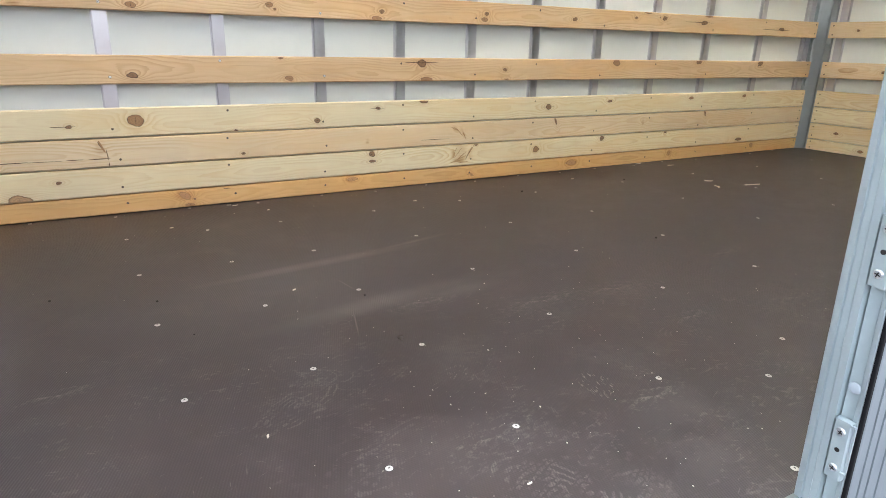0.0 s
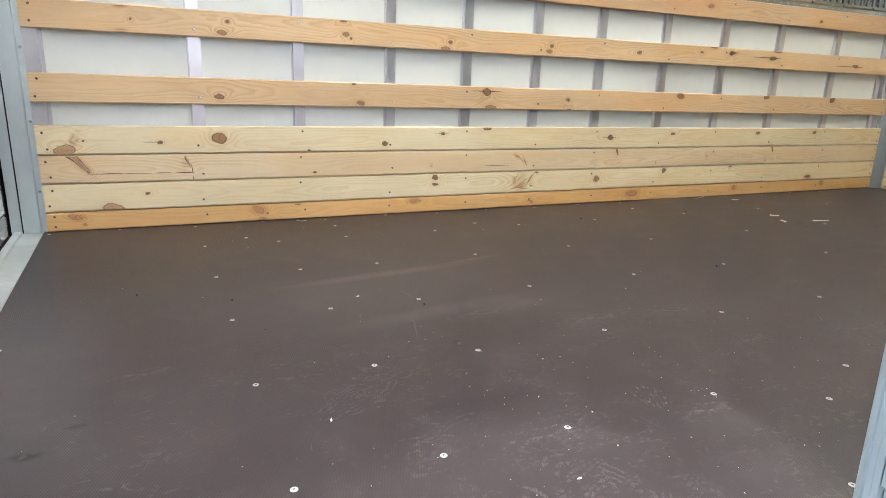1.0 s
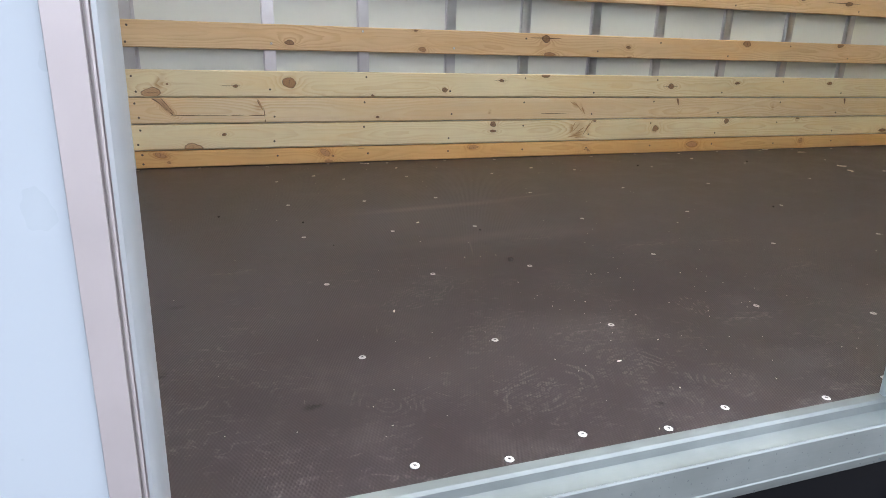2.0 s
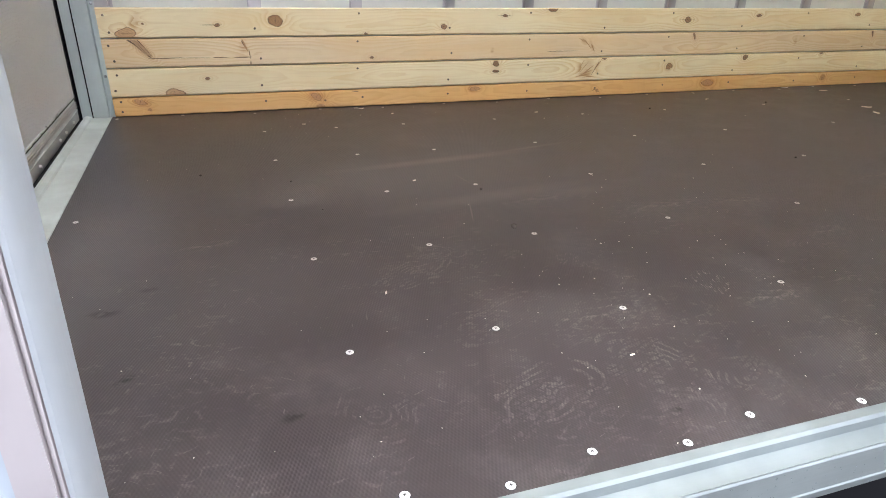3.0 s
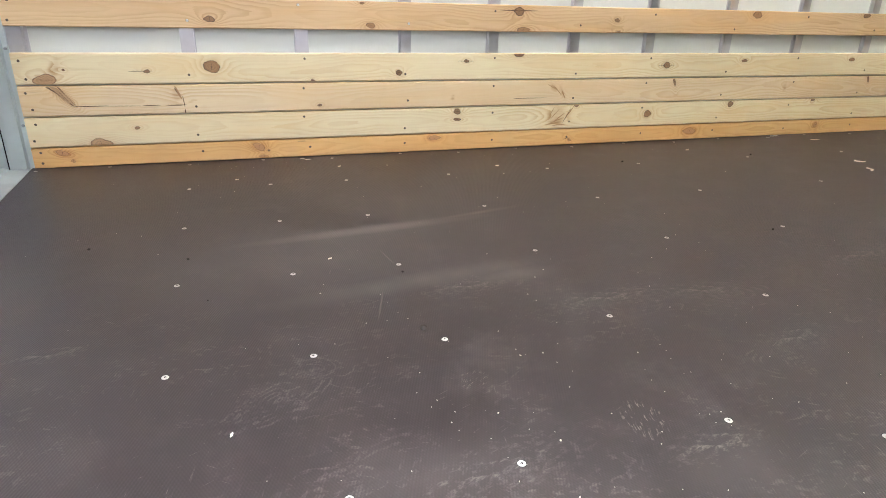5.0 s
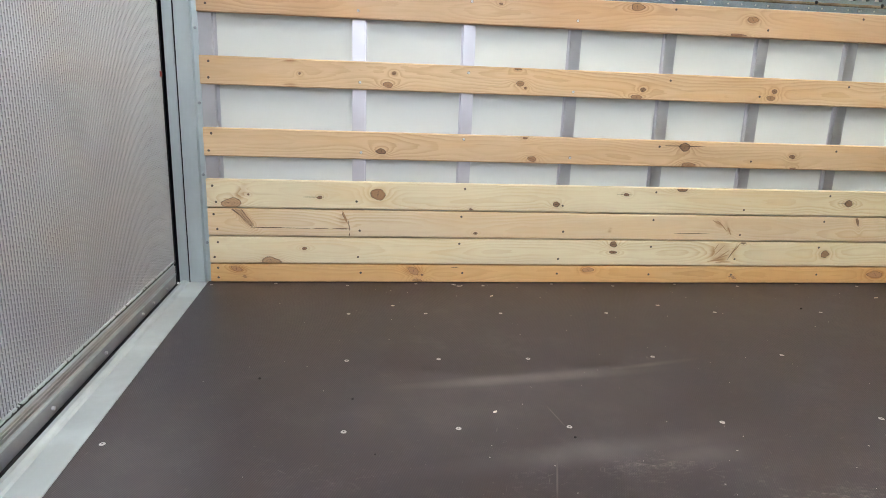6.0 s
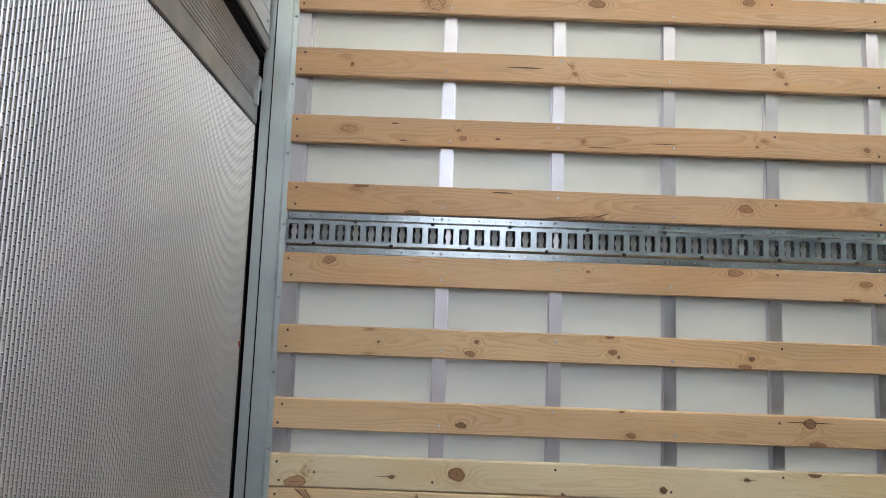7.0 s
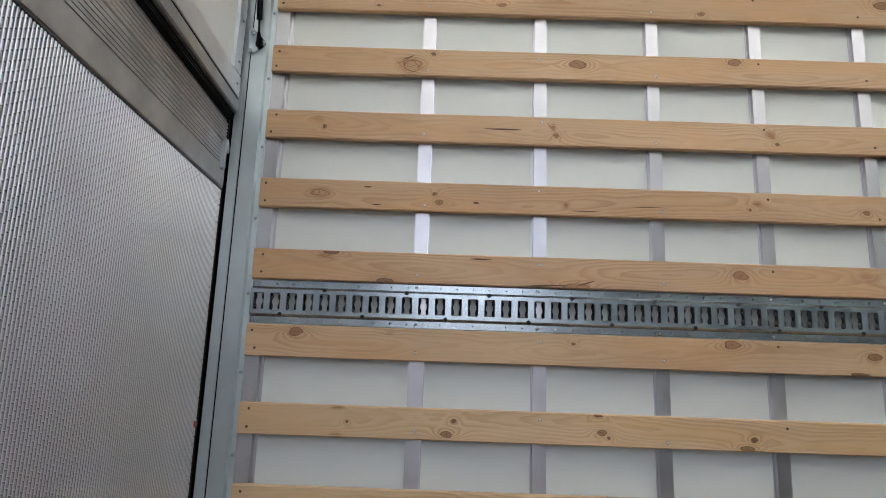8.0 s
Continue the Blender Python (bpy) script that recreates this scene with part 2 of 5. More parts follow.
    n.set("Roughness", n.math("ADD", 0.46, n.math("MULTIPLY", fibre, 0.2)))
    n.bump(n.math("ADD", n.math("MULTIPLY", lines, 0.5), fibre), 0.12, 0.001)
    return n.mat


PALE = wood("pine_pale", (0.865, 0.74, 0.485), (0.70, 0.50, 0.265))
PINKISH = wood("pine_pinkish", (0.825, 0.66, 0.43), (0.66, 0.44, 0.24))
HONEY = wood("pine_honey", (0.79, 0.56, 0.325), (0.53, 0.305, 0.145))
TAN = wood("pine_tan", (0.70, 0.475, 0.28), (0.44, 0.245, 0.118))
ORANGE = wood("pine_orange", (0.80, 0.51, 0.225), (0.64, 0.345, 0.125))


def knot_material(name, heart, ring, edge):
    """The cut end of a branch: wobbly rings, a small drying crack and a dark, broken outline."""
    n = Net(name, heart, 0.55)
    p = n.where()
    rnd = n.node("ShaderNodeObjectInfo").outputs["Random"]
    r = n.node("ShaderNodeAttribute", attribute_name="rad").outputs["Fac"]
    shift = n.node("ShaderNodeVectorMath", {0: p, 1: n.node("ShaderNodeCombineXYZ", {0: rnd, 2: n.math("MULTIPLY", rnd, 7.0)}).outputs[0]}, operation="ADD").outputs[0]
    wob = n.noise(shift, 120, 3)
    rr = n.math("ADD", r, n.math("MULTIPLY", n.math("SUBTRACT", wob, 0.5), 0.30))
    rings = n.math("FRACT", n.math("ADD", n.math("MULTIPLY", rr, 3.4), rnd))
    c = n.mix(n.math("MULTIPLY", n.ease(rings, 0.35, 0.95), 0.38), heart, ring)
    c = n.mix(n.math("MULTIPLY", n.ease(n.noise(shift, 260, 3), 0.45, 0.7), 0.3), c, [v * 1.35 for v in heart])
    # a dark outline, broken here and there, that melts into the wood round it
    broken = n.ease(n.noise(shift, 70, 2), 0.36, 0.56, 0.2, 1.0)
    c = n.mix(n.math("MULTIPLY", n.ease(rr, *edge), broken), c, ring)
    axes = n.node("ShaderNodeSeparateXYZ", {0: p})
    turn = n.math("MULTIPLY", rnd, 6.28)
    t = n.math("ADD", n.math("MULTIPLY", axes.outputs[0], n.math("COSINE", turn)), n.math("MULTIPLY", axes.outputs[2], n.math("SINE", turn)))
    t = n.math("ABSOLUTE", n.math("ADD", t, n.math("MULTIPLY", n.math("SUBTRACT", n.noise(shift, 200, 2), 0.5), 0.007)))
    split = n.math("MULTIPLY", n.ease(t, 0.0012, 0.0003), n.ease(rr, 0.62, 0.42))
    n.set("Base Color", n.mix(n.math("MULTIPLY", split, 0.8), c, [v * 0.5 for v in ring]))
    n.set("Alpha", n.ease(rr, 1.0, 0.88))
    return n.mat


KNOT_RED = knot_material("knot_red_brown", (0.39, 0.198, 0.082), (0.145, 0.068, 0.028), (0.72, 0.94))
KNOT_LIGHT = knot_material("knot_light_brown", (0.53, 0.31, 0.15), (0.20, 0.09, 0.036), (0.78, 0.90))
KNOT_DARK = knot_material("knot_dark", (0.30, 0.152, 0.066), (0.07, 0.033, 0.016), (0.66, 0.90))
KNOT_SOFT = knot_material("knot_soft", (0.50, 0.25, 0.10), (0.33, 0.145, 0.05), (0.7, 0.98))
BRANCH = knot_material("knot_branch", (0.47, 0.28, 0.145), (0.33, 0.17, 0.08), (0.75, 1.0))
FEATHER = Net("resin_streak_in_wood", (0.40, 0.205, 0.085), 0.6).mat
CRACK = Net("crack_in_wood", (0.13, 0.065, 0.03), 0.7).mat


def floor_material():
    """Brown phenolic plywood with a pressed mesh, scuffed and trodden."""
    n = Net("phenolic_plywood", (0.062, 0.050, 0.046), 0.5, 0.0, 0.55)
    p = n.where()
    big, mid, fine = n.noise(p, 1.3, 5), n.noise(p, 9, 6, 0.6), n.noise(p, 240, 3, 0.7)
    c = n.mix(n.ease(big, 0.3, 0.75), (0.0272, 0.0188, 0.0202), (0.0420, 0.0293, 0.0304))
    c = n.mix(n.math("MULTIPLY", n.ease(mid, 0.45, 0.75), 0.6), c, (0.066, 0.049, 0.0475))
    total = None

    def add(v):
        nonlocal total
        total = v if total is None else n.math("MAXIMUM", total, v)

    def blob(x, y, rx, ry, turn, soft=0.35):
        q = n.spot(p, (x, y, 0), radians(turn), (rx, ry, 1))
        q2 = n.node("ShaderNodeVectorMath", {0: q}, operation="MULTIPLY")
        q2.inputs[1].default_value = (1, 1, 0)
        r = n.node("ShaderNodeVectorMath", {0: q2.outputs[0]}, operation="LENGTH").outputs["Value"]
        return q, r, n.ease(r, 1.0, soft)

    # the pressed mesh: two crossing sets of fine lines, one of them stronger
    sx = n.node("ShaderNodeSeparateXYZ", {0: p})
    k = 2 * math.pi / 0.0046
    a = n.math("SINE", n.math("MULTIPLY", n.math("ADD", sx.outputs[0], n.math("MULTIPLY", sx.outputs[1], 0.55)), k))
    b = n.math("SINE", n.math("MULTIPLY", n.math("SUBTRACT", sx.outputs[0], n.math("MULTIPLY", sx.outputs[1], 0.38)), k))
    mesh = n.math("ADD", n.math("MULTIPLY", a, 0.35), b)
    tops = n.ease(mesh, -0.9, 0.7, 0.5, 1.0)
    c = n.mix(n.math("MULTIPLY", n.ease(mesh, 0.4, -1.1, 0.0, 0.22), n.ease(big, 0.35, 0.62, 0.25, 1.0)), c, (0.016, 0.012, 0.013))
    warp = n.node("ShaderNodeTexNoise", {"Vector": p, "Scale": 45, "Detail": 2}).outputs["Color"]
    warp = n.node("ShaderNodeVectorMath", {0: n.node("ShaderNodeVectorMath", {0: warp, 1: (0.5, 0.5, 0.5)}, operation="SUBTRACT").outputs[0], 1: (2.1, 2.1, 0)}, operation="MULTIPLY").outputs[0]
    worn = n.math("MULTIPLY", n.ease(n.noise(p, 24, 3), 0.42, 0.55), n.ease(n.noise(p, 210, 2), 0.3, 0.6, 0.35, 1.0))
    worn = n.math("MULTIPLY", worn, tops)
    pick = n.ease(n.noise(p, 17, 2), 0.49, 0.54)
    # boot prints: small tread blocks inside, curved bars round the rim
    for x, y, rx, ry, turn, amount in PRINTS:
        q, r, m = blob(x, y, rx, ry, turn, 0.85)
        qm = n.node("ShaderNodeVectorMath", {0: n.scaled(q, (rx / 0.01, ry / 0.01, 1)), 1: warp}, operation="ADD").outputs[0]
        brick = n.node("ShaderNodeTexBrick", {"Vector": qm, "Color1": (1, 1, 1, 1), "Color2": (0.15, 0.15, 0.15, 1), "Mortar": (0, 0, 0, 1), "Scale": 1.0,
                                              "Mortar Size": 0.21, "Mortar Smooth": 0.3, "Brick Width": 1.4, "Row Height": 0.95}).outputs["Color"]
        wr = n.math("ADD", r, n.math("MULTIPLY", n.math("SUBTRACT", mid, 0.5), 0.5))
        f = n.math("FRACT", n.math("MULTIPLY", wr, 5.5))
        arcs = n.math("MULTIPLY", n.ease(f, 0.08, 0.2), n.ease(f, 0.55, 0.42))
        tread = n.mix(pick, brick, arcs)
        rim = n.ease(wr, 1.0, 0.8)
        add(n.math("MULTIPLY", n.math("MULTIPLY", rim, n.math("MULTIPLY", tread, worn)), amount))
    # faint scribbled scuffs where people step in
    scuff = n.ease(n.noise(n.scaled(p, (0.8, 1.2, 1)), 42, 4, 0.6, 1.6), 0.53, 0.72)
    patch = n.math("MULTIPLY", n.ease(n.noise(p, 4.5, 3), 0.40, 0.62), n.ease(sx.outputs[1], 1.7, 0.8))
    add(n.math("MULTIPLY", n.math("MULTIPLY", scuff, patch), n.math("MULTIPLY", tops, 0.42)))
    # short crossing scratches of grit under soles
    for turn, seed in ((25, 0.0), (-40, 3.0), (80, 7.0)):
        q = n.spot(p, (seed, 0, 0), radians(turn), (0.035, 0.0035, 1))
        s = n.ease(n.noise(q, 1.0, 2, 0.5, 0.4), 0.68, 0.74)
        add(n.math("MULTIPLY", n.math("MULTIPLY", s, n.ease(n.noise(p, 6 + seed, 3), 0.46, 0.6)), n.math("MULTIPLY", tops, 0.36)))
    # scratchy bright strokes of a slipped heel
    for x, y, rx, ry, turn, amount in STROKES:
        q, r, m = blob(x, y, rx, ry, turn, 0.6)
        s = n.ease(n.noise(n.scaled(q, (1.6, 7.0, 1)), 1.5, 3, 0.55, 0.8), 0.55, 0.63)
        s = n.math("MULTIPLY", s, n.ease(n.noise(p, 95, 2), 0.36, 0.56))
        add(n.math("MULTIPLY", n.math("MULTIPLY", m, s), amount))
    # dusty smears
    for x, y, rx, ry, turn, amount in SMEARS:
        q, r, m = blob(x, y, rx, ry, turn, 0.1)
        s = n.noise(n.scaled(q, (rx * 26, ry * 50, 1)), 1.4, 5, 0.65)
        scratch = n.ease(n.noise(n.scaled(q, (rx * 65, ry * 120, 1)), 1.6, 3, 0.6, 0.6), 0.44, 0.62, 0.35, 1.25)
        add(n.math("MULTIPLY", n.math("MULTIPLY", n.math("MULTIPLY", m, scratch), n.ease(s, 0.42, 0.68)), amount * 1.4))
    # long soft wipes, and broad pale sheen painted in towards the rear
    for x, y, rx, ry, turn, amount in WIPES_AND_SHEEN:
        q, r, m = blob(x, y, rx, ry, turn, 0.0)
        add(n.math("MULTIPLY", n.math("MULTIPLY", m, n.ease(mid, 0.2, 0.65, 0.45, 1.0)), amount * 1.2))
    # fine pale dust all over
    dust = n.math("MULTIPLY", n.ease(n.noise(p, 190, 2), 0.67, 0.76), n.ease(n.noise(p, 5, 3), 0.42, 0.62))
    add(n.math("MULTIPLY", dust, 0.4))
    # thin uneven film of dust, trodden through
    film = n.math("MULTIPLY", n.ease(n.noise(p, 7, 9, 0.72), 0.5, 0.66), n.ease(n.noise(p, 1.7, 3), 0.38, 0.6, 0.25, 1.0))
    add(n.math("MULTIPLY", film, n.math("MULTIPLY", tops, 0.13)))
    # dark rubber and oil marks
    oil = None
    for x, y, rx, ry, turn, amount in STAINS:
        q, r, m = blob(x, y, rx, ry, turn, 0.2)
        spot = n.math("MULTIPLY", n.math("MULTIPLY", m, n.ease(n.noise(p, 60, 3), 0.35, 0.55)), amount)
        c = n.mix(spot, c, (0.004, 0.004, 0.004))
        oil = spot if oil is None else n.math("MAXIMUM", oil, spot)
    n.set("Specular IOR Level", n.math("SUBTRACT", 0.59, n.math("MULTIPLY", oil, 0.48)))
    n.set("Base Color", n.mix(total, c, (0.25, 0.215, 0.195)))
    n.set("Roughness", n.math("ADD", n.math("MULTIPLY", total, 0.2), n.math("ADD", 0.33, n.math("MULTIPLY", mid, 0.16))))
    n.bump(n.math("ADD", n.math("MULTIPLY", mesh, n.ease(mid, 0.3, 0.7, 0.35, 1.0)), n.math("MULTIPLY", fine, 0.6)), 0.22, 0.0006)
    return n.mat


PRINTS = [
    (0.775, 0.50, 0.115, 0.068, 25, 0.46), (0.945, 0.52, 0.072, 0.115, 20, 0.46), (0.55, 0.525, 0.06, 0.075, 10, 0.26),
    (0.93, 0.42, 0.06, 0.05, 0, 0.3), (1.05, 0.45, 0.07, 0.06, 30, 0.32), (0.80, 0.70, 0.13, 0.06, 30, 0.28),
    (0.70, 0.89, 0.12, 0.05, 35, 0.34), (1.52, 0.78, 0.07, 0.06, 0, 0.28), (0.98, 0.66, 0.12, 0.07, 15, 0.26), (0.76, 0.96, 0.05, 0.04, 0, 0.3),
    (1.40, 1.04, 0.13, 0.06, 12, 0.26), (1.63, 1.02, 0.12, 0.07, 0, 0.24), (1.12, 1.19, 0.14, 0.06, 8, 0.24),
]
STROKES = [
    (1.205, 0.705, 0.055, 0.04, 75, 0.9), (1.00, 0.865, 0.035, 0.03, 50, 0.5), (0.58, 0.865, 0.035, 0.012, 0, 0.35), (1.12, 1.22, 0.03, 0.025, 40, 0.4), (0.36, 1.10, 0.06, 0.02, 20, 0.3),
]
SMEARS = [
    (1.27, 0.63, 0.12, 0.05, 10, 0.52), (1.10, 1.19, 0.16, 0.045, 8, 0.42), (1.36, 1.07, 0.20, 0.05, 8, 0.49), (1.58, 1.05, 0.13, 0.06, 0, 0.44),
    (1.62, 0.84, 0.10, 0.05, 20, 0.39), (0.34, 1.11, 0.11, 0.03, 15, 0.39), (0.95, 0.66, 0.20, 0.09, 20, 0.36), (2.1, 1.12, 0.2, 0.05, 12, 0.44), (1.95, 0.80, 0.2, 0.06, 8, 0.36),
]
WIPES_AND_SHEEN = [
    (0.96, 1.565, 0.48, 0.044, 7, 0.46), (1.28, 1.63, 0.22, 0.018, 13, 0.4), (1.00, 1.24, 0.45, 0.06, 8, 0.24),
    (0.97, 1.38, 0.0035, 0.075, 10, 0.5), (0.91, 1.16, 0.003, 0.10, -16, 0.45), (0.66, 1.42, 0.2, 0.05, 5, 0.12),
    # the broad ones at x 0.80 and 0.15 also paint in reflected sheen
    (0.80, 1.42, 0.70, 0.30, 7, 0.115), (0.32, 0.95, 0.40, 0.35, 0, 0.06), (0.15, 1.2, 0.24, 0.6, 0, 0.14), (1.22, 1.22, 0.16, 0.05, 5, 0.22), (0.93, 0.69, 0.24, 0.11, 12, 0.09), (0.80, 0.62, 0.40, 0.13, 8, 0.06), (1.27, 0.60, 0.16, 0.07, 10, 0.09),
]
STAINS = [
    (0.245, 0.687, 0.020, 0.014, 40, 0.6), (0.191, 0.880, 0.034, 0.018, 0, 0.6), (0.452, 0.548, 0.022, 0.013, 20, 0.5), (0.252, 0.946, 0.022, 0.013, 0, 0.4), (0.915, 0.423, 0.010, 0.008, 0, 0.7),
]
FLOOR = floor_material()


def ground_material():
    n = Net("wet_asphalt", (0.05, 0.05, 0.048), 0.6)
    p = n.where()
    n.set("Base Color", n.mix(n.noise(p, 3, 6), (0.010, 0.009, 0.008), (0.022, 0.020, 0.018)))
    n.set("Roughness", n.ease(n.noise(p, 1.1, 3), 0.4, 0.6, 0.35, 0.8))
    n.bump(n.noise(p, 160, 4), 0.25, 0.002)
    return n.mat


ASPHALT = ground_material()
SKY_BLOCKER = panel_white("sky_blocker_render", (0.06, 0.05, 0.05), 0.85)
CHIP = Net("pale_wood_chip", (0.84, 0.80, 0.70), 0.7).mat
STONE = Net("grey_grit", (0.085, 0.075, 0.065), 0.9, 0.0, 0.2).mat
DROP = Net("water_drop", (0.9, 0.95, 1.0), 0.05)
DROP.set("Transmission Weight", 0.9)
DROP.set("IOR", 1.33)
DROP = DROP.mat

# ---- plan of the body ----
FACE = 2.36            # plank faces on the long wall
STUD_Y = 2.38          # fronts of the wall posts
WALL_Y = 2.398         # inner face of the long wall's panel
NEAR, OUT = 0.355, 0.31  # inner and outer face of the wall with the side door
FRONT = 4.44           # plank faces on the front wall
FRONT_Y = 2.31
ROOF_Z = 2.50
DOOR_L, DOOR_R, DOOR_TOP = 0.2915, 1.243, 2.36
STUDS = [0.524, 0.891, 1.260, 1.601, 1.944, 2.287, 2.668, 3.05, 3.45, 3.90]
PLANKS = [(0.002, 0.066), (0.070, 0.1645), (0.1685, 0.2635), (0.2675, 0.364), (0.441, 0.535), (0.673, 0.764),
          (0.897, 0.993), (1.130, 1.224), (1.357, 1.451), (1.585, 1.681), (1.812, 1.907), (2.039, 2.135)]
SKEW = Matrix.Translation((0, FACE, 0)) @ Matrix.Rotation(radians(2.2), 4, "Z") @ Matrix.Translation((0, -FACE, 0))


def skewed(ob):
    ob.matrix_basis = SKEW @ ob.matrix_basis
    return ob


# ---- setting ----
ground = bmesh.new()
bmesh.ops.create_grid(ground, x_segments=24, y_segments=24, size=600, matrix=Matrix.Translation((0, 0, -0.96)))
thing("ground", ground, ASPHALT, "dark wet asphalt yard under the truck", "ground", "structure")

# unseen wall, added only to darken the low sky in reflections and doorway
yard = bmesh.new()
box(yard, (-40, -8.3, -0.98), (40, -8.0, 1.85), 0.03)
box(yard, (-40, -8.34, 1.85), (40, -7.96, 1.93), 0.01)
thing("sky_blocker", yard, SKY_BLOCKER, "unseen dark wall added behind the camera to cut low sky light", "wall", "structure")

floor = thing("floor", block((0.0, NEAR + 0.001, -0.018), (4.47, 2.40, 0.0)), FLOOR,
              "dark brown phenolic plywood cargo floor with scuffs and boot prints", "floor", "structure")
skirt = block((-0.1, 0.40, -0.10), (4.5, 2.40, -0.02))
thing("floor_frame", skirt, PLASTIC, "black floor frame under the plywood", "frame", "structure")

wall_north = thing("wall_north", block((-0.02, WALL_Y, -0.02), (4.52, WALL_Y + 0.025, ROOF_Z)), WHITE,
                   "white panelled side wall with pine slats and metal posts", "wall", "structure")
wall_front = thing("wall_east", block((4.478, OUT, -0.02), (4.50, WALL_Y - 0.002, ROOF_Z)), WHITE,
                   "white front bulkhead with pine slats", "wall", "structure")

south = bmesh.new()
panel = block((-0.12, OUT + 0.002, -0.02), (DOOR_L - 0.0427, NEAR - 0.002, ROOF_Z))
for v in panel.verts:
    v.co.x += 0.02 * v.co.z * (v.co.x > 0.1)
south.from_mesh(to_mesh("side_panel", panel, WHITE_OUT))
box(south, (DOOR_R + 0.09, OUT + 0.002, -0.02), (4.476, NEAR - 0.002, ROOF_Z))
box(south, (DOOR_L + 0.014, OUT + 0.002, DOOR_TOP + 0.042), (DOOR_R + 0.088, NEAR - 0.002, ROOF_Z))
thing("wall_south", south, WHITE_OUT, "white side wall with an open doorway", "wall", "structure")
west = bmesh.new()
box(west, (-0.24, 0.20, -0.02), (-0.20, 2.45, ROOF_Z))
box(west, (-0.198, 0.20, -0.02), (-0.122, OUT, ROOF_Z))
box(west, (-0.198, 2.425, -0.02), (-0.022, 2.45, ROOF_Z))
thing("wall_west", west, PLASTIC, "dark closed back behind the tail lift", "wall", "structure")
thing("ceiling", block((-0.05, 0.45, ROOF_Z + 0.002), (4.45, 1.98, ROOF_Z + 0.006)), ROOF,
      "translucent white sheet roof", "ceiling", "structure")
# added opaque border, never in view: shades the tops of the walls
rim = bmesh.new()
for lo, hi in (((-0.25, 0.20), (-0.052, 2.46)), ((4.452, 0.20), (4.53, 2.46)), ((-0.05, 0.20), (4.45, 0.448)), ((-0.05, 1.982), (4.45, 2.46))):
    box(rim, (*lo, ROOF_Z + 0.002), (*hi, ROOF_Z + 0.03))
thing("ceiling_shade_border", rim, WHITE, "unseen opaque roof border added to keep roof light off the upper walls", "ceiling", "structure")


# ---- screws ----
def screw_mesh(name, r, h, mats):
    """A flat countersunk head with a cross recess, axis z."""
    bm = bmesh.new()
    bmesh.ops.create_cone(bm, cap_ends=True, segments=14, radius1=r, radius2=r * 0.82, depth=h, matrix=Matrix.Translation((0, 0, h / 2)))
    rim = bmesh.ops.create_circle(bm, cap_ends=True, segments=14, radius=r * 1.10, matrix=Matrix.Translation((0, 0, h * 0.2)))
    for f in {f for v in rim["verts"] for f in v.link_faces}:
        f.material_index = 1
    for turn in (0.3, 0.3 + math.pi / 2):
        m = Matrix.Translation((0, 0, h * 0.95)) @ Matrix.Rotation(turn, 4, "Z") @ Matrix.Diagonal((r * 0.7, r * 0.16, h * 0.3, 1))
        res = bmesh.ops.create_cube(bm, size=1, matrix=m)
        for f in {f for v in res["verts"] for f in v.link_faces}:
            f.material_index = 1
    return to_mesh(name, bm, mats)


TO_SOUTH = Matrix.Rotation(radians(90), 4, "X")
TO_WEST = Matrix.Rotation(radians(-90), 4, "Y")
floor_screw = screw_mesh("floor_screw", 0.0063, 0.0012, [SCREW, RECESS])
wood_screw = screw_mesh("screw", 0.0044, 0.0014, [SCREW, RECESS])
dull_screw = screw_mesh("screw_dull", 0.0037, 0.001, [DULL_SCREW, RECESS])


def rivet_mesh():
    bm = bmesh.new()
    bmesh.ops.create_uvsphere(bm, u_segments=10, v_segments=6, radius=0.0052, matrix=Matrix.Diagonal((1, 1, 1.1, 1)))
    return smooth(to_mesh("rivet", bm, [ALU_CORNER]))


RIVET = rivet_mesh()

# screws of the floor: rows across the joists, and zigzag along the edges
rng = random.Random(4)
COLUMNS = [0.532, 0.761, 0.990, 1.324, 1.695, 2.068, 2.57, 3.05, 3.55, 4.05]
spots = [(x + (1.0 - y) * 0.036 * max(0.0, 1.324 - x), y + 0.003 * rng.uniform(-1, 1)) for x in COLUMNS for y in (0.668, 0.996, 1.334, 1.680, 2.03)]
spots += [(1.52, 0.58), (1.90, 0.55)]
spots += [(x, 0.388 - 0.020 * (i % 2)) for i, x in enumerate((0.325, 0.44, 0.549, 0.661, 0.772, 0.888, 0.997, 1.159, 1.30, 1.45, 1.60)) if i != 1]
spots += [(0.24 + 0.245 * i + 0.012 * rng.uniform(-1, 1), 2.345 - 0.022 * (i % 2)) for i in range(17)]
spots += [(0.065 - 0.018 * i, y) for i, y in enumerate((0.72, 1.02, 1.34, 1.68, 2.04))] + [(0.02, 2.33), (0.075, 1.31)]
for x, y in spots:
    part("floor_screw", floor_screw, None, floor, "bright zinc screw head" if (x, y) == spots[0] else "",
         Matrix.Translation((x, y, 0.0)) @ Matrix.Rotation(rng.uniform(0, 3), 4, "Z"))


# ---- posts of the long wall ----
def post_mesh(w, crown, back, flange, lo, hi):
    """A hat-shaped post: crown towards the room, flanges on the panel. Along z, centred on x = 0."""
    t = 0.002
    a, b = w / 2, w / 2 + 0.0005
    pts = [(-b - flange, back), (-b - flange, back - t), (-b, back - t), (-a, crown), (a, crown), (b, back - t), (b + flange, back - t), (b + flange, back)]
    return to_mesh("wall_post", profile(pts, "z", lo, hi), [STUD])


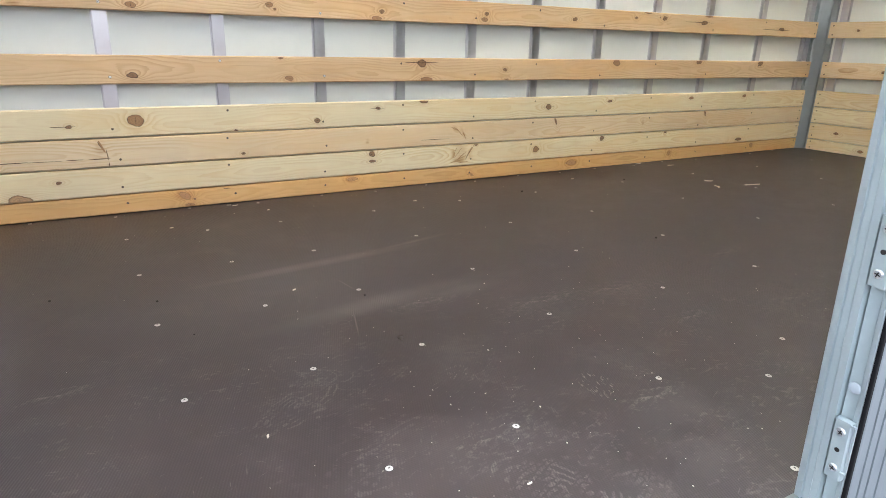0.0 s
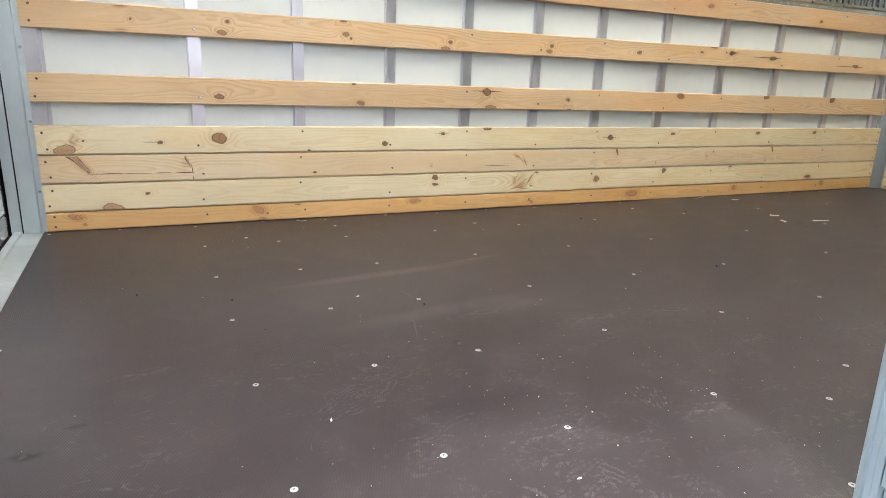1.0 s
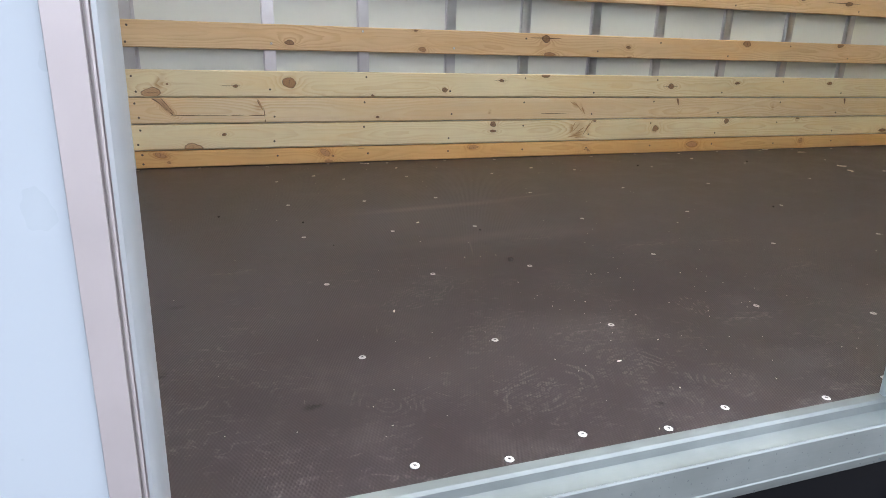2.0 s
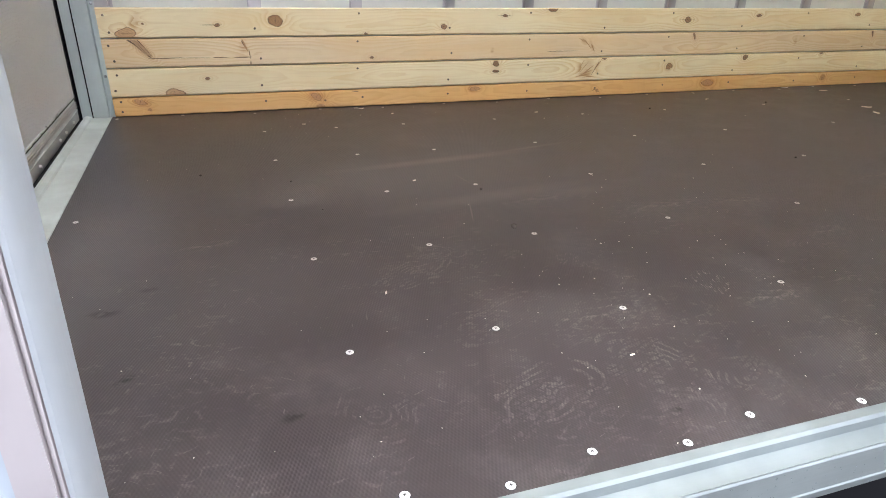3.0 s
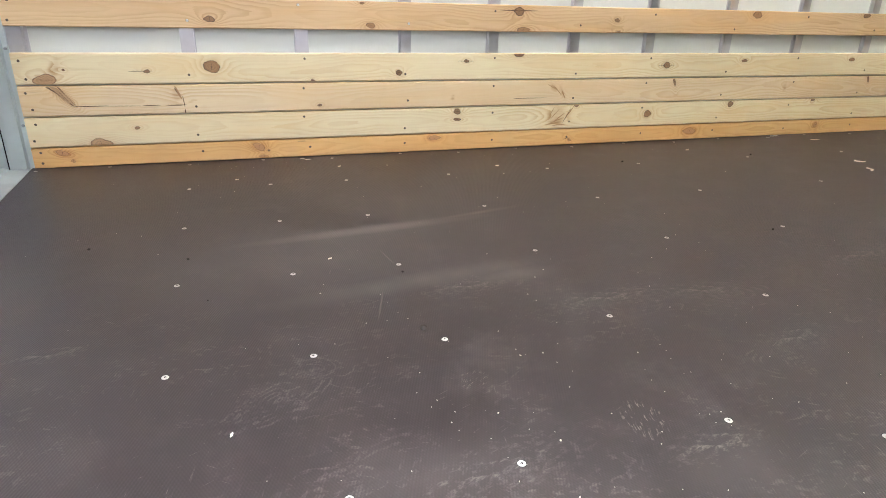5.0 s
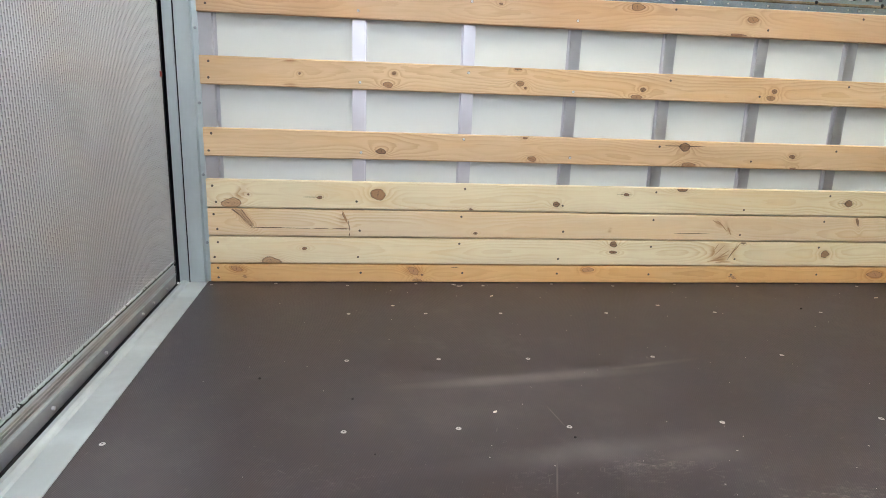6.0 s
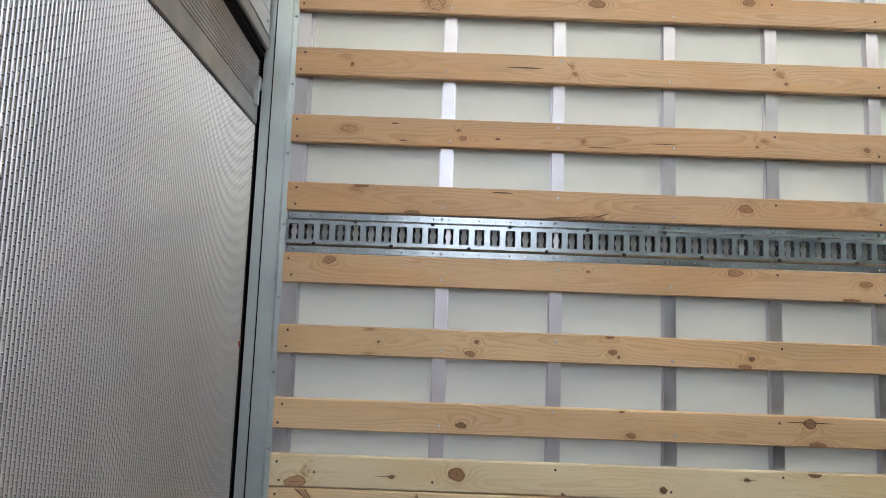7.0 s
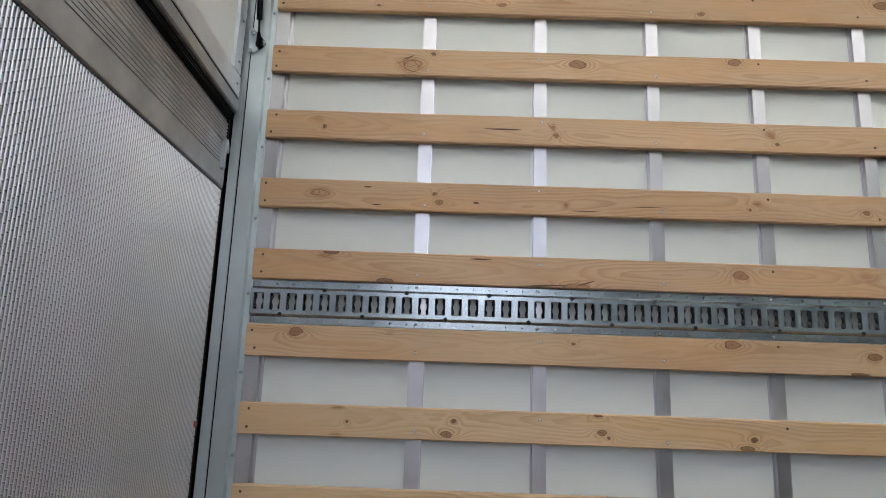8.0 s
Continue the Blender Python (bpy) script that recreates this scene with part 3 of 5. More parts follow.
north_post = post_mesh(0.039, STUD_Y, WALL_Y, 0.004, 0.0, ROOF_Z)
for x in STUDS:
    part("wall_post", north_post, None, wall_north, "", Matrix.Translation((x, 0, 0)))
end_post = profile([(0.004, WALL_Y), (0.004, STUD_Y), (0.052, STUD_Y), (0.055, WALL_Y - 0.002), (0.064, WALL_Y - 0.002), (0.064, WALL_Y)], "z", 0, ROOF_Z)
part("wall_post", end_post, STUD, wall_north)
far_post = profile([(4.31, WALL_Y), (4.31, WALL_Y - 0.002), (4.325, WALL_Y - 0.002), (4.33, STUD_Y), (4.40, STUD_Y), (4.40, WALL_Y)], "z", 0, ROOF_Z)
part("wall_post", far_post, STUD, wall_north)


# ---- planks ----
def knots_of(text):
    """Knots of a plank: x, height, half width and half height in millimetres, kind (r red, d dark, s soft, c crack)."""
    out = []
    for item in text.split():
        x, z, rx, rz, kind, *turn = item.split(",")
        out.append((float(x), float(z), float(rx) / 1000, float(rz) / 1000, kind, radians(float(turn[0])) if turn else 0.0))
    return out


def plank_bmesh(x0, x1, z0, z1, thick, knots, step=0.009):
    """A board along x whose face looks to -y at y = 0, with eased edges. Year rings swell round the knots."""
    bm = bmesh.new()
    swell, halo, across = bm.verts.layers.float.new("swell"), bm.verts.layers.float.new("halo"), bm.verts.layers.float.new("across")
    e = 0.0034
    rows = [(thick, z0), (e, z0), (0, z0 + e)]
    nz = 20
    rows += [(0, z0 + e + (z1 - z0 - 2 * e) * i / nz) for i in range(1, nz)]
    rows += [(0, z1 - e), (e, z1), (thick, z1)]
    centres = [k for k in knots if k[4] not in "cf"]
    xs = [x0]
    while xs[-1] < x1 - 1e-6:
        close = any(abs(xs[-1] - k[0]) < 1.6 * k[2] + 0.02 for k in centres)
        xs.append(min(x1, xs[-1] + (0.004 if close else step)))
    grid = []
    for x in xs:
        line = []
        for y, z in rows:
            v = bm.verts.new((x, y, z))
            s = h = 0.0
            for i, (kx, kz, rx, rz, kind, turn) in enumerate(centres):
                if abs(x - kx) > 7 * rx + 0.06:
                    continue
                c, d = math.cos(turn), math.sin(turn)
                u, t = (x - kx) * c + (z - kz) * d, (z - kz) * c - (x - kx) * d
                size = max(rx, rz)
                lift = min(4.5, 1.6 + size * 130) * (0.28 if kind == "s" else 1.0)
                rho = (u / (1.9 * rx + 0.010)) ** 2 + (t / (1.25 * rz + 0.006)) ** 2
                s += (lift if i % 3 else -lift) * math.exp(-rho)
                u, t = u / (rx + 0.002), t / (rz + 0.001)
                if kind == "s":
                    h += 0.95 * math.exp(-((u * u + t * t) / 0.95) ** 1.5)
                else:
                    h += 0.34 * math.exp(-(u * u + t * t) / 2.4)
            v[swell], v[halo], v[across] = s, min(h, 1.0), z - (z0 + z1) / 2
            line.append(v)
        grid.append(line)
    for a, b in zip(grid, grid[1:]):
        for j in range(len(rows) - 1):
            bm.faces.new((a[j], b[j], b[j + 1], a[j + 1]))
        bm.faces.new((a[-1], b[-1], b[0], a[0]))
    bm.faces.new(grid[0][::-1])
    bm.faces.new(grid[-1])
    return bm


def knot_bmesh(rx, rz, turn, seed, lo, hi):
    """A slightly raised uneven oval, cut off at the plank's edges."""
    r = random.Random(seed)
    bm = bmesh.new()
    rad = bm.verts.layers.float.new("rad")
    ph = [r.uniform(0, 6.28) for _ in range(3)]
    n = 26
    ring = []
    for i in range(n):
        a = 2 * math.pi * i / n
        horn = 0.30 * max(0.0, math.cos(a)) ** 8 * math.sin(ph[0]) ** 2 + 0.30 * max(0.0, -math.cos(a)) ** 8 * math.cos(ph[1]) ** 2
        k = 1.12 + horn + 0.09 * math.sin(2 * a + ph[0]) + 0.06 * math.sin(3 * a + ph[1]) + 0.04 * math.sin(5 * a + ph[2])
        u, v = rx * k * math.cos(a), rz * k * math.sin(a)
        u, v = u * math.cos(turn) - v * math.sin(turn), u * math.sin(turn) + v * math.cos(turn)
        w = max(lo, min(hi, v))
        p = bm.verts.new((u, -0.0004, w))
        p[rad] = 1.0 if abs(v) < 1e-6 else math.hypot(u, w) / math.hypot(u, v)
        ring.append(p)
    mid = bm.verts.new((0, -0.0007, max(lo, min(hi, 0))))
    mid[rad] = 0.0
    for a, b in zip(ring, ring[1:] + ring[:1]):
        bm.faces.new((a, b, mid))
    return bm


KNOT_MATS = {"r": KNOT_RED, "d": KNOT_DARK, "c": CRACK, "f": FEATHER, "o": KNOT_SOFT, "b": BRANCH, "l": KNOT_LIGHT}


def add_plank(wall, x0, x1, z0, z1, mat, knots, m, label="", seed=0, thick=0.02):
    ob = part("plank", smooth(to_mesh("plank", plank_bmesh(x0, x1, z0, z1, thick, knots), [mat]), 20), None, wall, label, m)
    for i, (kx, kz, rx, rz, kind, turn) in enumerate(knots):
        if kind == "s":
            continue
        kx = max(x0 + rx, kx)
        me = to_mesh("knot", knot_bmesh(rx, rz, turn, seed * 31 + i, z0 + 0.0025 - kz, z1 - 0.0025 - kz), [KNOT_MATS[kind]])
        part({"c": "crack", "f": "resin_streak"}.get(kind, "knot"), me, None, ob, "", m @ Matrix.Translation((kx, 0, kz)))
    return ob


LONG_KNOTS = [
    "0.10,0.050,17,8,o,-20 0.105,0.048,30,16,s 0.127,0.022,6,5,o 0.127,0.022,2.5,2.5,d 0.72,0.045,20,11,o,-25 0.72,0.045,32,18,s 0.752,0.030,4,3.5,d 0.735,0.010,14,5,o 1.37,0.052,17,9,o 1.36,0.052,26,12,s 1.95,0.024,9,5,o,-30 1.935,0.028,8,1,c,20 0.87,0.059,12,1,c 2.54,0.038,26,13,o 2.54,0.038,40,20,s 3.24,0.042,10,10,o 3.24,0.042,18,16,s 3.95,0.045,14,13,o",
    "0.335,0.125,8,5,d 0.22,0.074,30,19,l 1.46,0.150,12,11,d 1.46,0.120,13,6,d 1.885,0.120,34,30,s 1.885,0.115,42,34,s 1.93,0.122,26,1.3,c,60 1.945,0.14,20,1.6,f,55 1.895,0.115,24,1.6,f,35 1.885,0.103,26,1.5,f,20 1.87,0.092,26,1.4,f,8 1.875,0.128,20,1.3,f,48 1.862,0.14,16,1.1,f,60 1.90,0.085,24,1.2,f,4 1.97,0.160,8,5,d 2.31,0.119,15,13,r 2.73,0.150,13,11,d 3.19,0.160,9,6,d 3.82,0.088,20,9,d",
    "0.135,0.232,36,7.5,b,-50 0.135,0.233,46,14,s,-48 0.124,0.236,36,0.8,c,-45 0.147,0.230,32,0.5,c,-56 0.153,0.207,6,1.4,c,-50 0.476,0.238,18,3.2,f,-68 0.470,0.244,10,1.2,c,-66 0.490,0.208,13,1.4,c,-85 0.491,0.176,6,1.6,c,88 0.47,0.23,14,16,s 0.30,0.1978,52,0.7,c,-1 0.21,0.199,46,1.3,c 0.39,0.198,24,1.1,c 0.465,0.197,26,1.5,c 0.94,0.186,6,5,d 1.44,0.203,5,8,s 1.90,0.214,24,7,s,-60 1.86,0.235,18,7,s,-40 1.905,0.208,16,2.0,f,-62 1.868,0.232,16,1.6,f,-40 1.88,0.222,20,1.4,f,-48 1.85,0.238,14,1.2,f,-28 2.42,0.250,17,5,d,-70 3.49,0.252,17,5,d,-70 3.01,0.221,7,18,s 1.75,0.195,60,0.9,c",
    "0.095,0.283,29,16,l 0.12,0.31,40,14,s,60 0.15,0.313,3.5,3.5,d 0.39,0.307,8,6,d 0.37,0.308,34,0.9,c 0.59,0.321,25,18,r 0.92,0.272,6,5,d 1.23,0.296,10,10,d 1.49,0.336,9,6,d 1.49,0.336,25,0.8,c 1.70,0.360,20,9,d 2.37,0.317,14,12,d 2.37,0.317,34,0.9,c 2.76,0.334,13,6,d 3.36,0.337,13,8,r 3.81,0.340,14,8,r",
    "0.60,0.470,15,9,d 1.13,0.457,14,9,r 1.10,0.530,8,5,d 1.69,0.513,17,14,d 1.69,0.516,62,1.8,c 1.71,0.449,22,9,r 2.11,0.488,10,7,d 2.12,0.444,9,4,d 2.78,0.520,20,14,r 3.38,0.526,18,10,d 3.91,0.522,17,13,d",
    "0.30,0.757,18,7,s 0.30,0.679,18,7,s 0.33,0.718,4,4,d 0.62,0.692,15,9,r 0.64,0.730,6,6,d 1.07,0.712,13,8,r 1.06,0.760,10,5,d 1.09,0.698,4.5,4,d 1.51,0.707,9,7,d 1.49,0.681,18,8,r 2.00,0.718,10,7,d 1.99,0.694,15,8,r 2.49,0.713,13,8,d 2.88,0.734,8,6,d 3.08,0.738,14,10,d 3.38,0.726,22,10,d 3.34,0.728,90,1.3,c 2.96,0.761,22,5,d 3.41,0.760,26,5,d 4.05,0.712,22,8,d 4.0,0.708,110,1.3,c",
    "0.16,0.973,19,12,r 0.99,0.964,5,3.5,d 0.44,0.976,13,2.5,s 1.46,0.977,22,11,r 1.88,0.955,16,11,r 1.83,0.903,26,4,d 2.9,0.95,16,10,r 3.7,0.93,12,8,d",
    "0.25,1.219,22,6,d 0.23,1.204,24,10,s 0.42,1.135,20,8,d 0.71,1.211,28,2.2,c 1.0,1.135,34,9,r 0.92,1.137,60,2.2,c,3 1.02,1.144,30,2.4,c,18 0.99,1.14,24,2.0,f,30 1.50,1.186,20,13,r 1.88,1.195,22,12,s 2.8,1.17,14,9,d",
    "0.20,1.407,19,9,l 0.20,1.407,34,16,s 0.56,1.414,7,5,d 0.575,1.387,11,8,r 0.35,1.430,11,2,c 0.38,1.374,12,1.8,c 0.69,1.389,8,3,c 0.97,1.390,5,8,s 1.03,1.373,42,1.3,c 1.23,1.392,48,1.2,c 1.56,1.415,15,9,s 1.54,1.394,4,4,d 1.90,1.396,10,7,r 2.7,1.40,14,9,r",
    "0.18,1.651,17,9,s 0.20,1.627,6,6,d 0.77,1.635,52,2.2,c 0.94,1.619,8,8,r 0.93,1.648,7,12,s 0.925,1.645,15,2.4,f,-45 1.62,1.644,14,11,s 1.622,1.640,14,5,o,-35 1.64,1.612,6,5,d 2.6,1.63,12,9,r",
    "0.47,1.844,20,18,l 0.45,1.866,24,2.0,f,30 0.435,1.858,18,1.6,f,15 0.457,1.874,16,1.6,c,25 0.47,1.85,44,28,s 0.54,1.889,7,6,d 1.01,1.867,21,15,r 1.52,1.890,20,11,r 2.05,1.86,18,12,r",
    "0.76,2.074,13,7,r 1.42,2.061,11,7,r 2.02,2.110,22,15,r 0.35,2.06,6,4,d",
]
LONG_WOOD = [ORANGE, PALE, PINKISH, PALE, HONEY, HONEY, TAN, TAN, TAN, TAN, TAN, TAN]
LONG_LABEL = {0: "orange-toned pine plank along the floor", 1: "pale pine plank", 2: "pinkish pine plank with a long crack", 3: "pale pine plank with large round knots"}
for i, ((z0, z1), text) in enumerate(zip(PLANKS, LONG_KNOTS)):
    ob = add_plank(wall_north, 0.012, 4.40, z0, z1, LONG_WOOD[i], knots_of(text), Matrix.Translation((0, FACE, 0)), LONG_LABEL.get(i, "knotty pine slat"), i + 1)
    head = dull_screw if i < 4 else wood_screw
    for k, x in enumerate([0.035] + STUDS + [4.375]):
        ends = k in (0, len(STUDS) + 1)
        f = (0.22, 0.78) if ends else ((0.24,) if k % 2 else (0.78,))
        if i == 0 and not ends:
            f = (0.5,)
        for u in f:
            m = Matrix.Translation((x + rng.uniform(-0.008, 0.008), FACE, z0 + (z1 - z0) * (u + rng.uniform(-0.05, 0.05)))) @ TO_SOUTH @ Matrix.Rotation(rng.uniform(0, 3), 4, "Z")
            part("screw", dull_screw if ends or (k > 3 and i > 3) else head, None, ob, "", m)

# front bulkhead: the same boards turned by a quarter
TURN_FRONT = Matrix.Translation((FRONT, FRONT_Y, 0)) @ Matrix.Rotation(radians(-90), 4, "Z")
FRONT_KNOTS = {0: "0.33,0.03,14,8,r", 1: "0.17,0.118,11,8,d 0.9,0.12,10,8,d", 4: "0.15,0.487,60,18,s 0.36,0.487,14,7,d", 5: "0.17,0.715,9,6,d 1.1,0.71,12,8,r", 6: "0.5,0.94,12,8,r"}
front_post = post_mesh(0.044, 0.02, 0.038, 0.003, 0.0, ROOF_Z)
for v in (0.06, 0.48, 0.86, 1.24, 1.62, 1.9):
    part("wall_post", front_post, None, wall_front, "", TURN_FRONT @ Matrix.Translation((v, 0, 0)))
for i, (z0, z1) in enumerate(PLANKS):
    ob = add_plank(wall_front, 0.0, 1.94, z0, z1, PALE if i < 4 else PINKISH, knots_of(FRONT_KNOTS.get(i, "0.7,%.3f,10,7,r" % (z0 + 0.05))), TURN_FRONT, "pine slat on the front bulkhead", i + 40)
    for v in (0.022, 0.48, 0.86, 1.24, 1.62):
        for u in ((0.22, 0.78) if v < 0.1 else (0.5,)):
            part("screw", dull_screw, None, ob, "", TURN_FRONT @ Matrix.Translation((v, 0, z0 + (z1 - z0) * u)) @ TO_SOUTH)

# corner post between the two walls
corner = profile([(4.378, WALL_Y), (4.378, 2.375), (4.404, 2.374), (4.409, 2.366), (4.446, 2.329), (4.455, 2.326), (4.456, 2.295), (4.476, 2.295), (4.476, WALL_Y)], "z", 0.0, ROOF_Z)
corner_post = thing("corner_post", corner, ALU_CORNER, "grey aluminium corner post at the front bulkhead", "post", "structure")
for i in range(9):
    z = 0.145 + 0.245 * i
    part("rivet", RIVET, None, corner_post, "", Matrix.Translation((4.392, 2.3745, z)) @ TO_SOUTH)
    part("rivet", RIVET, None, corner_post, "", Matrix.Translation((4.4555, 2.310, z)) @ TO_WEST)
    part("rivet", RIVET, None, corner_post, "", Matrix.Translation((4.392, 2.3745, z + 0.28)) @ TO_SOUTH)


# ---- lashing rail ----
def rail_bmesh(x0, x1, z0, z1):
    """A pressed hat rail with scalloped slots every 50 mm and rows of small holes in its flanges."""
    bm = bmesh.new()
    yf, yc = 2.374, 2.362
    zc, h = (z0 + z1) / 2, (z1 - z0) / 2
    fl, sl = 0.020, 0.008
    c = h - fl - sl
    pitch = 0.05
    levels = [(-1.0, 0.0085), (-0.88, 0.0092), (-0.7, 0.0068), (-0.42, 0.0072), (-0.2, 0.0098), (0.0, 0.0104), (0.2, 0.0098), (0.42, 0.0072), (0.7, 0.0068), (0.88, 0.0092), (1.0, 0.0085)]
    sh = 0.026
    n = int((x1 - x0) / pitch)

    def quad(a, b, c_, d, mat=0):
        bm.faces.new([bm.verts.new(p) for p in (a, b, c_, d)]).material_index = mat

    for i in range(n):
        a, b, m = x0 + i * pitch, x0 + (i + 1) * pitch, x0 + (i + 0.5) * pitch
        # crown above and below the slot
        quad((a, yc, zc + sh), (b, yc, zc + sh), (b, yc, zc + c), (a, yc, zc + c))
        quad((a, yc, zc - c), (b, yc, zc - c), (b, yc, zc - sh), (a, yc, zc - sh))
        for (u0, w0), (u1, w1) in zip(levels, levels[1:]):
            p, q = zc + u0 * sh, zc + u1 * sh
            o0, o1 = 0.0158 - 0.003 * (abs(u0) > 0.95), 0.0158 - 0.003 * (abs(u1) > 0.95)
            quad((a, yc, p), (m - o0, yc, p), (m - o1, yc, q), (a, yc, q))
            quad((m + o0, yc, p), (b, yc, p), (b, yc, q), (m + o1, yc, q))
            for s in (-1, 1):
                quad((m + s * o0, yc, p), (m + s * (o0 - 0.001), yc + 0.002, p), (m + s * (o1 - 0.001), yc + 0.002, q), (m + s * o1, yc, q))
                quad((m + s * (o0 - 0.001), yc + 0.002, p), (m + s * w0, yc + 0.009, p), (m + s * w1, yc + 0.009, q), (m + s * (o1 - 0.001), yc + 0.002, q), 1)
        for s in (-1, 1):
            w = 0.0128
            quad((m - w, yc, zc + s * sh), (m + w, yc, zc + s * sh), (m + w - 0.001, yc + 0.006, zc + s * (sh - 0.001)), (m - w + 0.001, yc + 0.006, zc + s * (sh - 0.001)))
            # sloping side and flange with holes
            quad((a, yc, zc + s * c), (b, yc, zc + s * c), (b, yf, zc + s * (c + sl)), (a, yf, zc + s * (c + sl)))
            cx, cz, hw, hz, r = m, zc + s * (h - fl / 2), pitch / 2, fl / 2, 0.0025
            sq = [(-1, -1), (0, -1), (1, -1), (1, 0), (1, 1), (0, 1), (-1, 1), (-1, 0)]
            for (ax, az), (bx, bz) in zip(sq, sq[1:] + sq[:1]):
                la, lb = math.hypot(ax, az), math.hypot(bx, bz)
                quad((cx + ax * hw, yf, cz + az * hz), (cx + bx * hw, yf, cz + bz * hz), (cx + bx / lb * r, yf, cz + bz / lb * r), (cx + ax / la * r, yf, cz + az / la * r))
        # back of the flanges' edges
    end = x0 + n * pitch
    quad((x0, yf, z1), (end, yf, z1), (end, yf + 0.004, z1), (x0, yf + 0.004, z1))
    quad((x0, yf, z0), (end, yf, z0), (end, yf + 0.004, z0), (x0, yf + 0.004, z0))
    bmesh.ops.remove_doubles(bm, verts=bm.verts, dist=0.00005)
    return bm


lashing_rail = base("lashing_rail", (0.0, 2.37, 1.061), "galvanised steel lashing rail with slots screwed to the wall posts", "lashing rail")
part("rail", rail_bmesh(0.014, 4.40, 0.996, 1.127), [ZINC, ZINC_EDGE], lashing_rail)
for k, x in enumerate([0.03] + STUDS):
    for z in (1.005, 1.118):
        part("screw", wood_screw, None, lashing_rail, "", Matrix.Translation((x - 0.008, 2.3735, z)) @ TO_SOUTH)


def dimple_mesh():
    bm = bmesh.new()
    bmesh.ops.create_circle(bm, cap_ends=True, segments=14, radius=0.0062)
    return to_mesh("notch", bm, [RECESS])


NOTCH = dimple_mesh()
for i in range(17):
    part("notch", NOTCH, None, lashing_rail, "", Matrix.Translation((0.237 + 0.25 * i, 2.3612, 1.0995)) @ TO_SOUTH)
    part("notch", NOTCH, None, lashing_rail, "", Matrix.Translation((0.106 + 0.25 * i, 2.3612, 1.0235)) @ TO_SOUTH)

# ---- rear end: post, sill, tail lift, flap ----
rear = bmesh.new()
profile([(0.010, WALL_Y), (0.010, 2.374), (-0.0055, 2.374), (-0.0075, 2.352), (-0.056, 2.352), (-0.0565, 2.362), (-0.0605, 2.362), (-0.061, 2.352), (-0.091, 2.352), (-0.093, 2.36), (-0.093, WALL_Y)], "z", 0.0, ROOF_Z, rear)
rear_post = thing("rear_post", rear, ALU_REAR, "grey aluminium rear door post with rivets", "post", "structure")
# black strip paints the shaded gap between the post's two faces
part("gap_shade", block((-0.0604, 2.3545, 0.0), (-0.0566, 2.3615, ROOF_Z)), BLACK, rear_post, "black strip filling the post's groove as its shade")
for i in range(10):
    z = 0.14 + 0.236 * i
    part("rivet", RIVET, None, rear_post, "", Matrix.Translation((0.002, 2.3735, z)) @ TO_SOUTH)

sill_pts = [(0.0, -0.02), (0.0, 0.0025), (-0.060, 0.0035), (-0.064, 0.008), (-0.074, 0.011), (-0.084, 0.010), (-0.086, -0.02)]
rear_sill = skewed(thing("rear_sill", profile(sill_pts, "y", 0.36, 2.352), ALU_FLAT, "worn aluminium threshold strip at the rear end of the floor", "threshold", "structure"))

# tail lift: a ribbed aluminium platform folded up as the rear door
lift = base("tail_lift", (-0.1, 1.3, 0.02), "raised aluminium tail lift platform with anti-slip ribs, closing the rear", "tail lift")


def ribbed_mesh(x, y0, y1, z0, z1, studded):
    """Rounded upright ribs 10 mm apart; each carries a small stud every 18 mm, a third lower from rib to rib."""
    pitch = 0.010
    ny = int(round((y1 - y0) / pitch))
    outline = np.array([(0.0, 0.0), (0.0016, 0.0), (0.0020, 0.0020), (0.0034, 0.0034), (0.0072, 0.0032), (0.0088, 0.0022), (0.0096, 0.0004)])
    n = len(outline)
    if studded:
        beat = np.array([0.0, 0.0020, 0.0036, 0.006, 0.0080, 0.0096, 0.012, 0.0140, 0.0156])
        z = np.append((z0 + 0.018 * np.arange(int((z1 - z0) / 0.018))[:, None] + beat).ravel(), z1)
    else:
        z = np.array([z0, z1])
    rib = np.repeat(np.arange(ny), n)
    ys = (y1 - pitch * (ny - np.arange(ny))[:, None] + outline[:, 0]).ravel()
    hs = np.tile(outline[:, 1], ny)
    rows = np.zeros((len(z), len(ys), 3))
    rows[..., 1], rows[..., 2] = ys, z[:, None]
    rows[..., 0] = x + hs
    w = len(ys)
    i, j = np.meshgrid(np.arange(len(z) - 1), np.arange(w - 1), indexing="ij")
    seg = j.ravel() % n
    # grooves and sides painted darker, shoulders lighter, as if shaded
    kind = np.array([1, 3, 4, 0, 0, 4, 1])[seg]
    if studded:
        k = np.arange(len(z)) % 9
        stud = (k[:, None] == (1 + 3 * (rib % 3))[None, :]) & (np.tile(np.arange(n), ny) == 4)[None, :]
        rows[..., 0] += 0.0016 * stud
        # painted shading of the studs: dark underside, bright upper facet
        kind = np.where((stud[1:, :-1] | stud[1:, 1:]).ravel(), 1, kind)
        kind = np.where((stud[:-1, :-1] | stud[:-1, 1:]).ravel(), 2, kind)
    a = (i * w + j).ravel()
    me = bpy.data.meshes.new("ribbed_plate")
    me.from_pydata(rows.reshape(-1, 3).tolist(), [], np.stack([a, a + 1, a + w + 1, a + w], 1).tolist())
    for mat in (PLATFORM, VALLEY, LIT_FACET, FLANK, SHOULDER):
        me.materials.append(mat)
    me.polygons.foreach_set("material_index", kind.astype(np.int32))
    return me


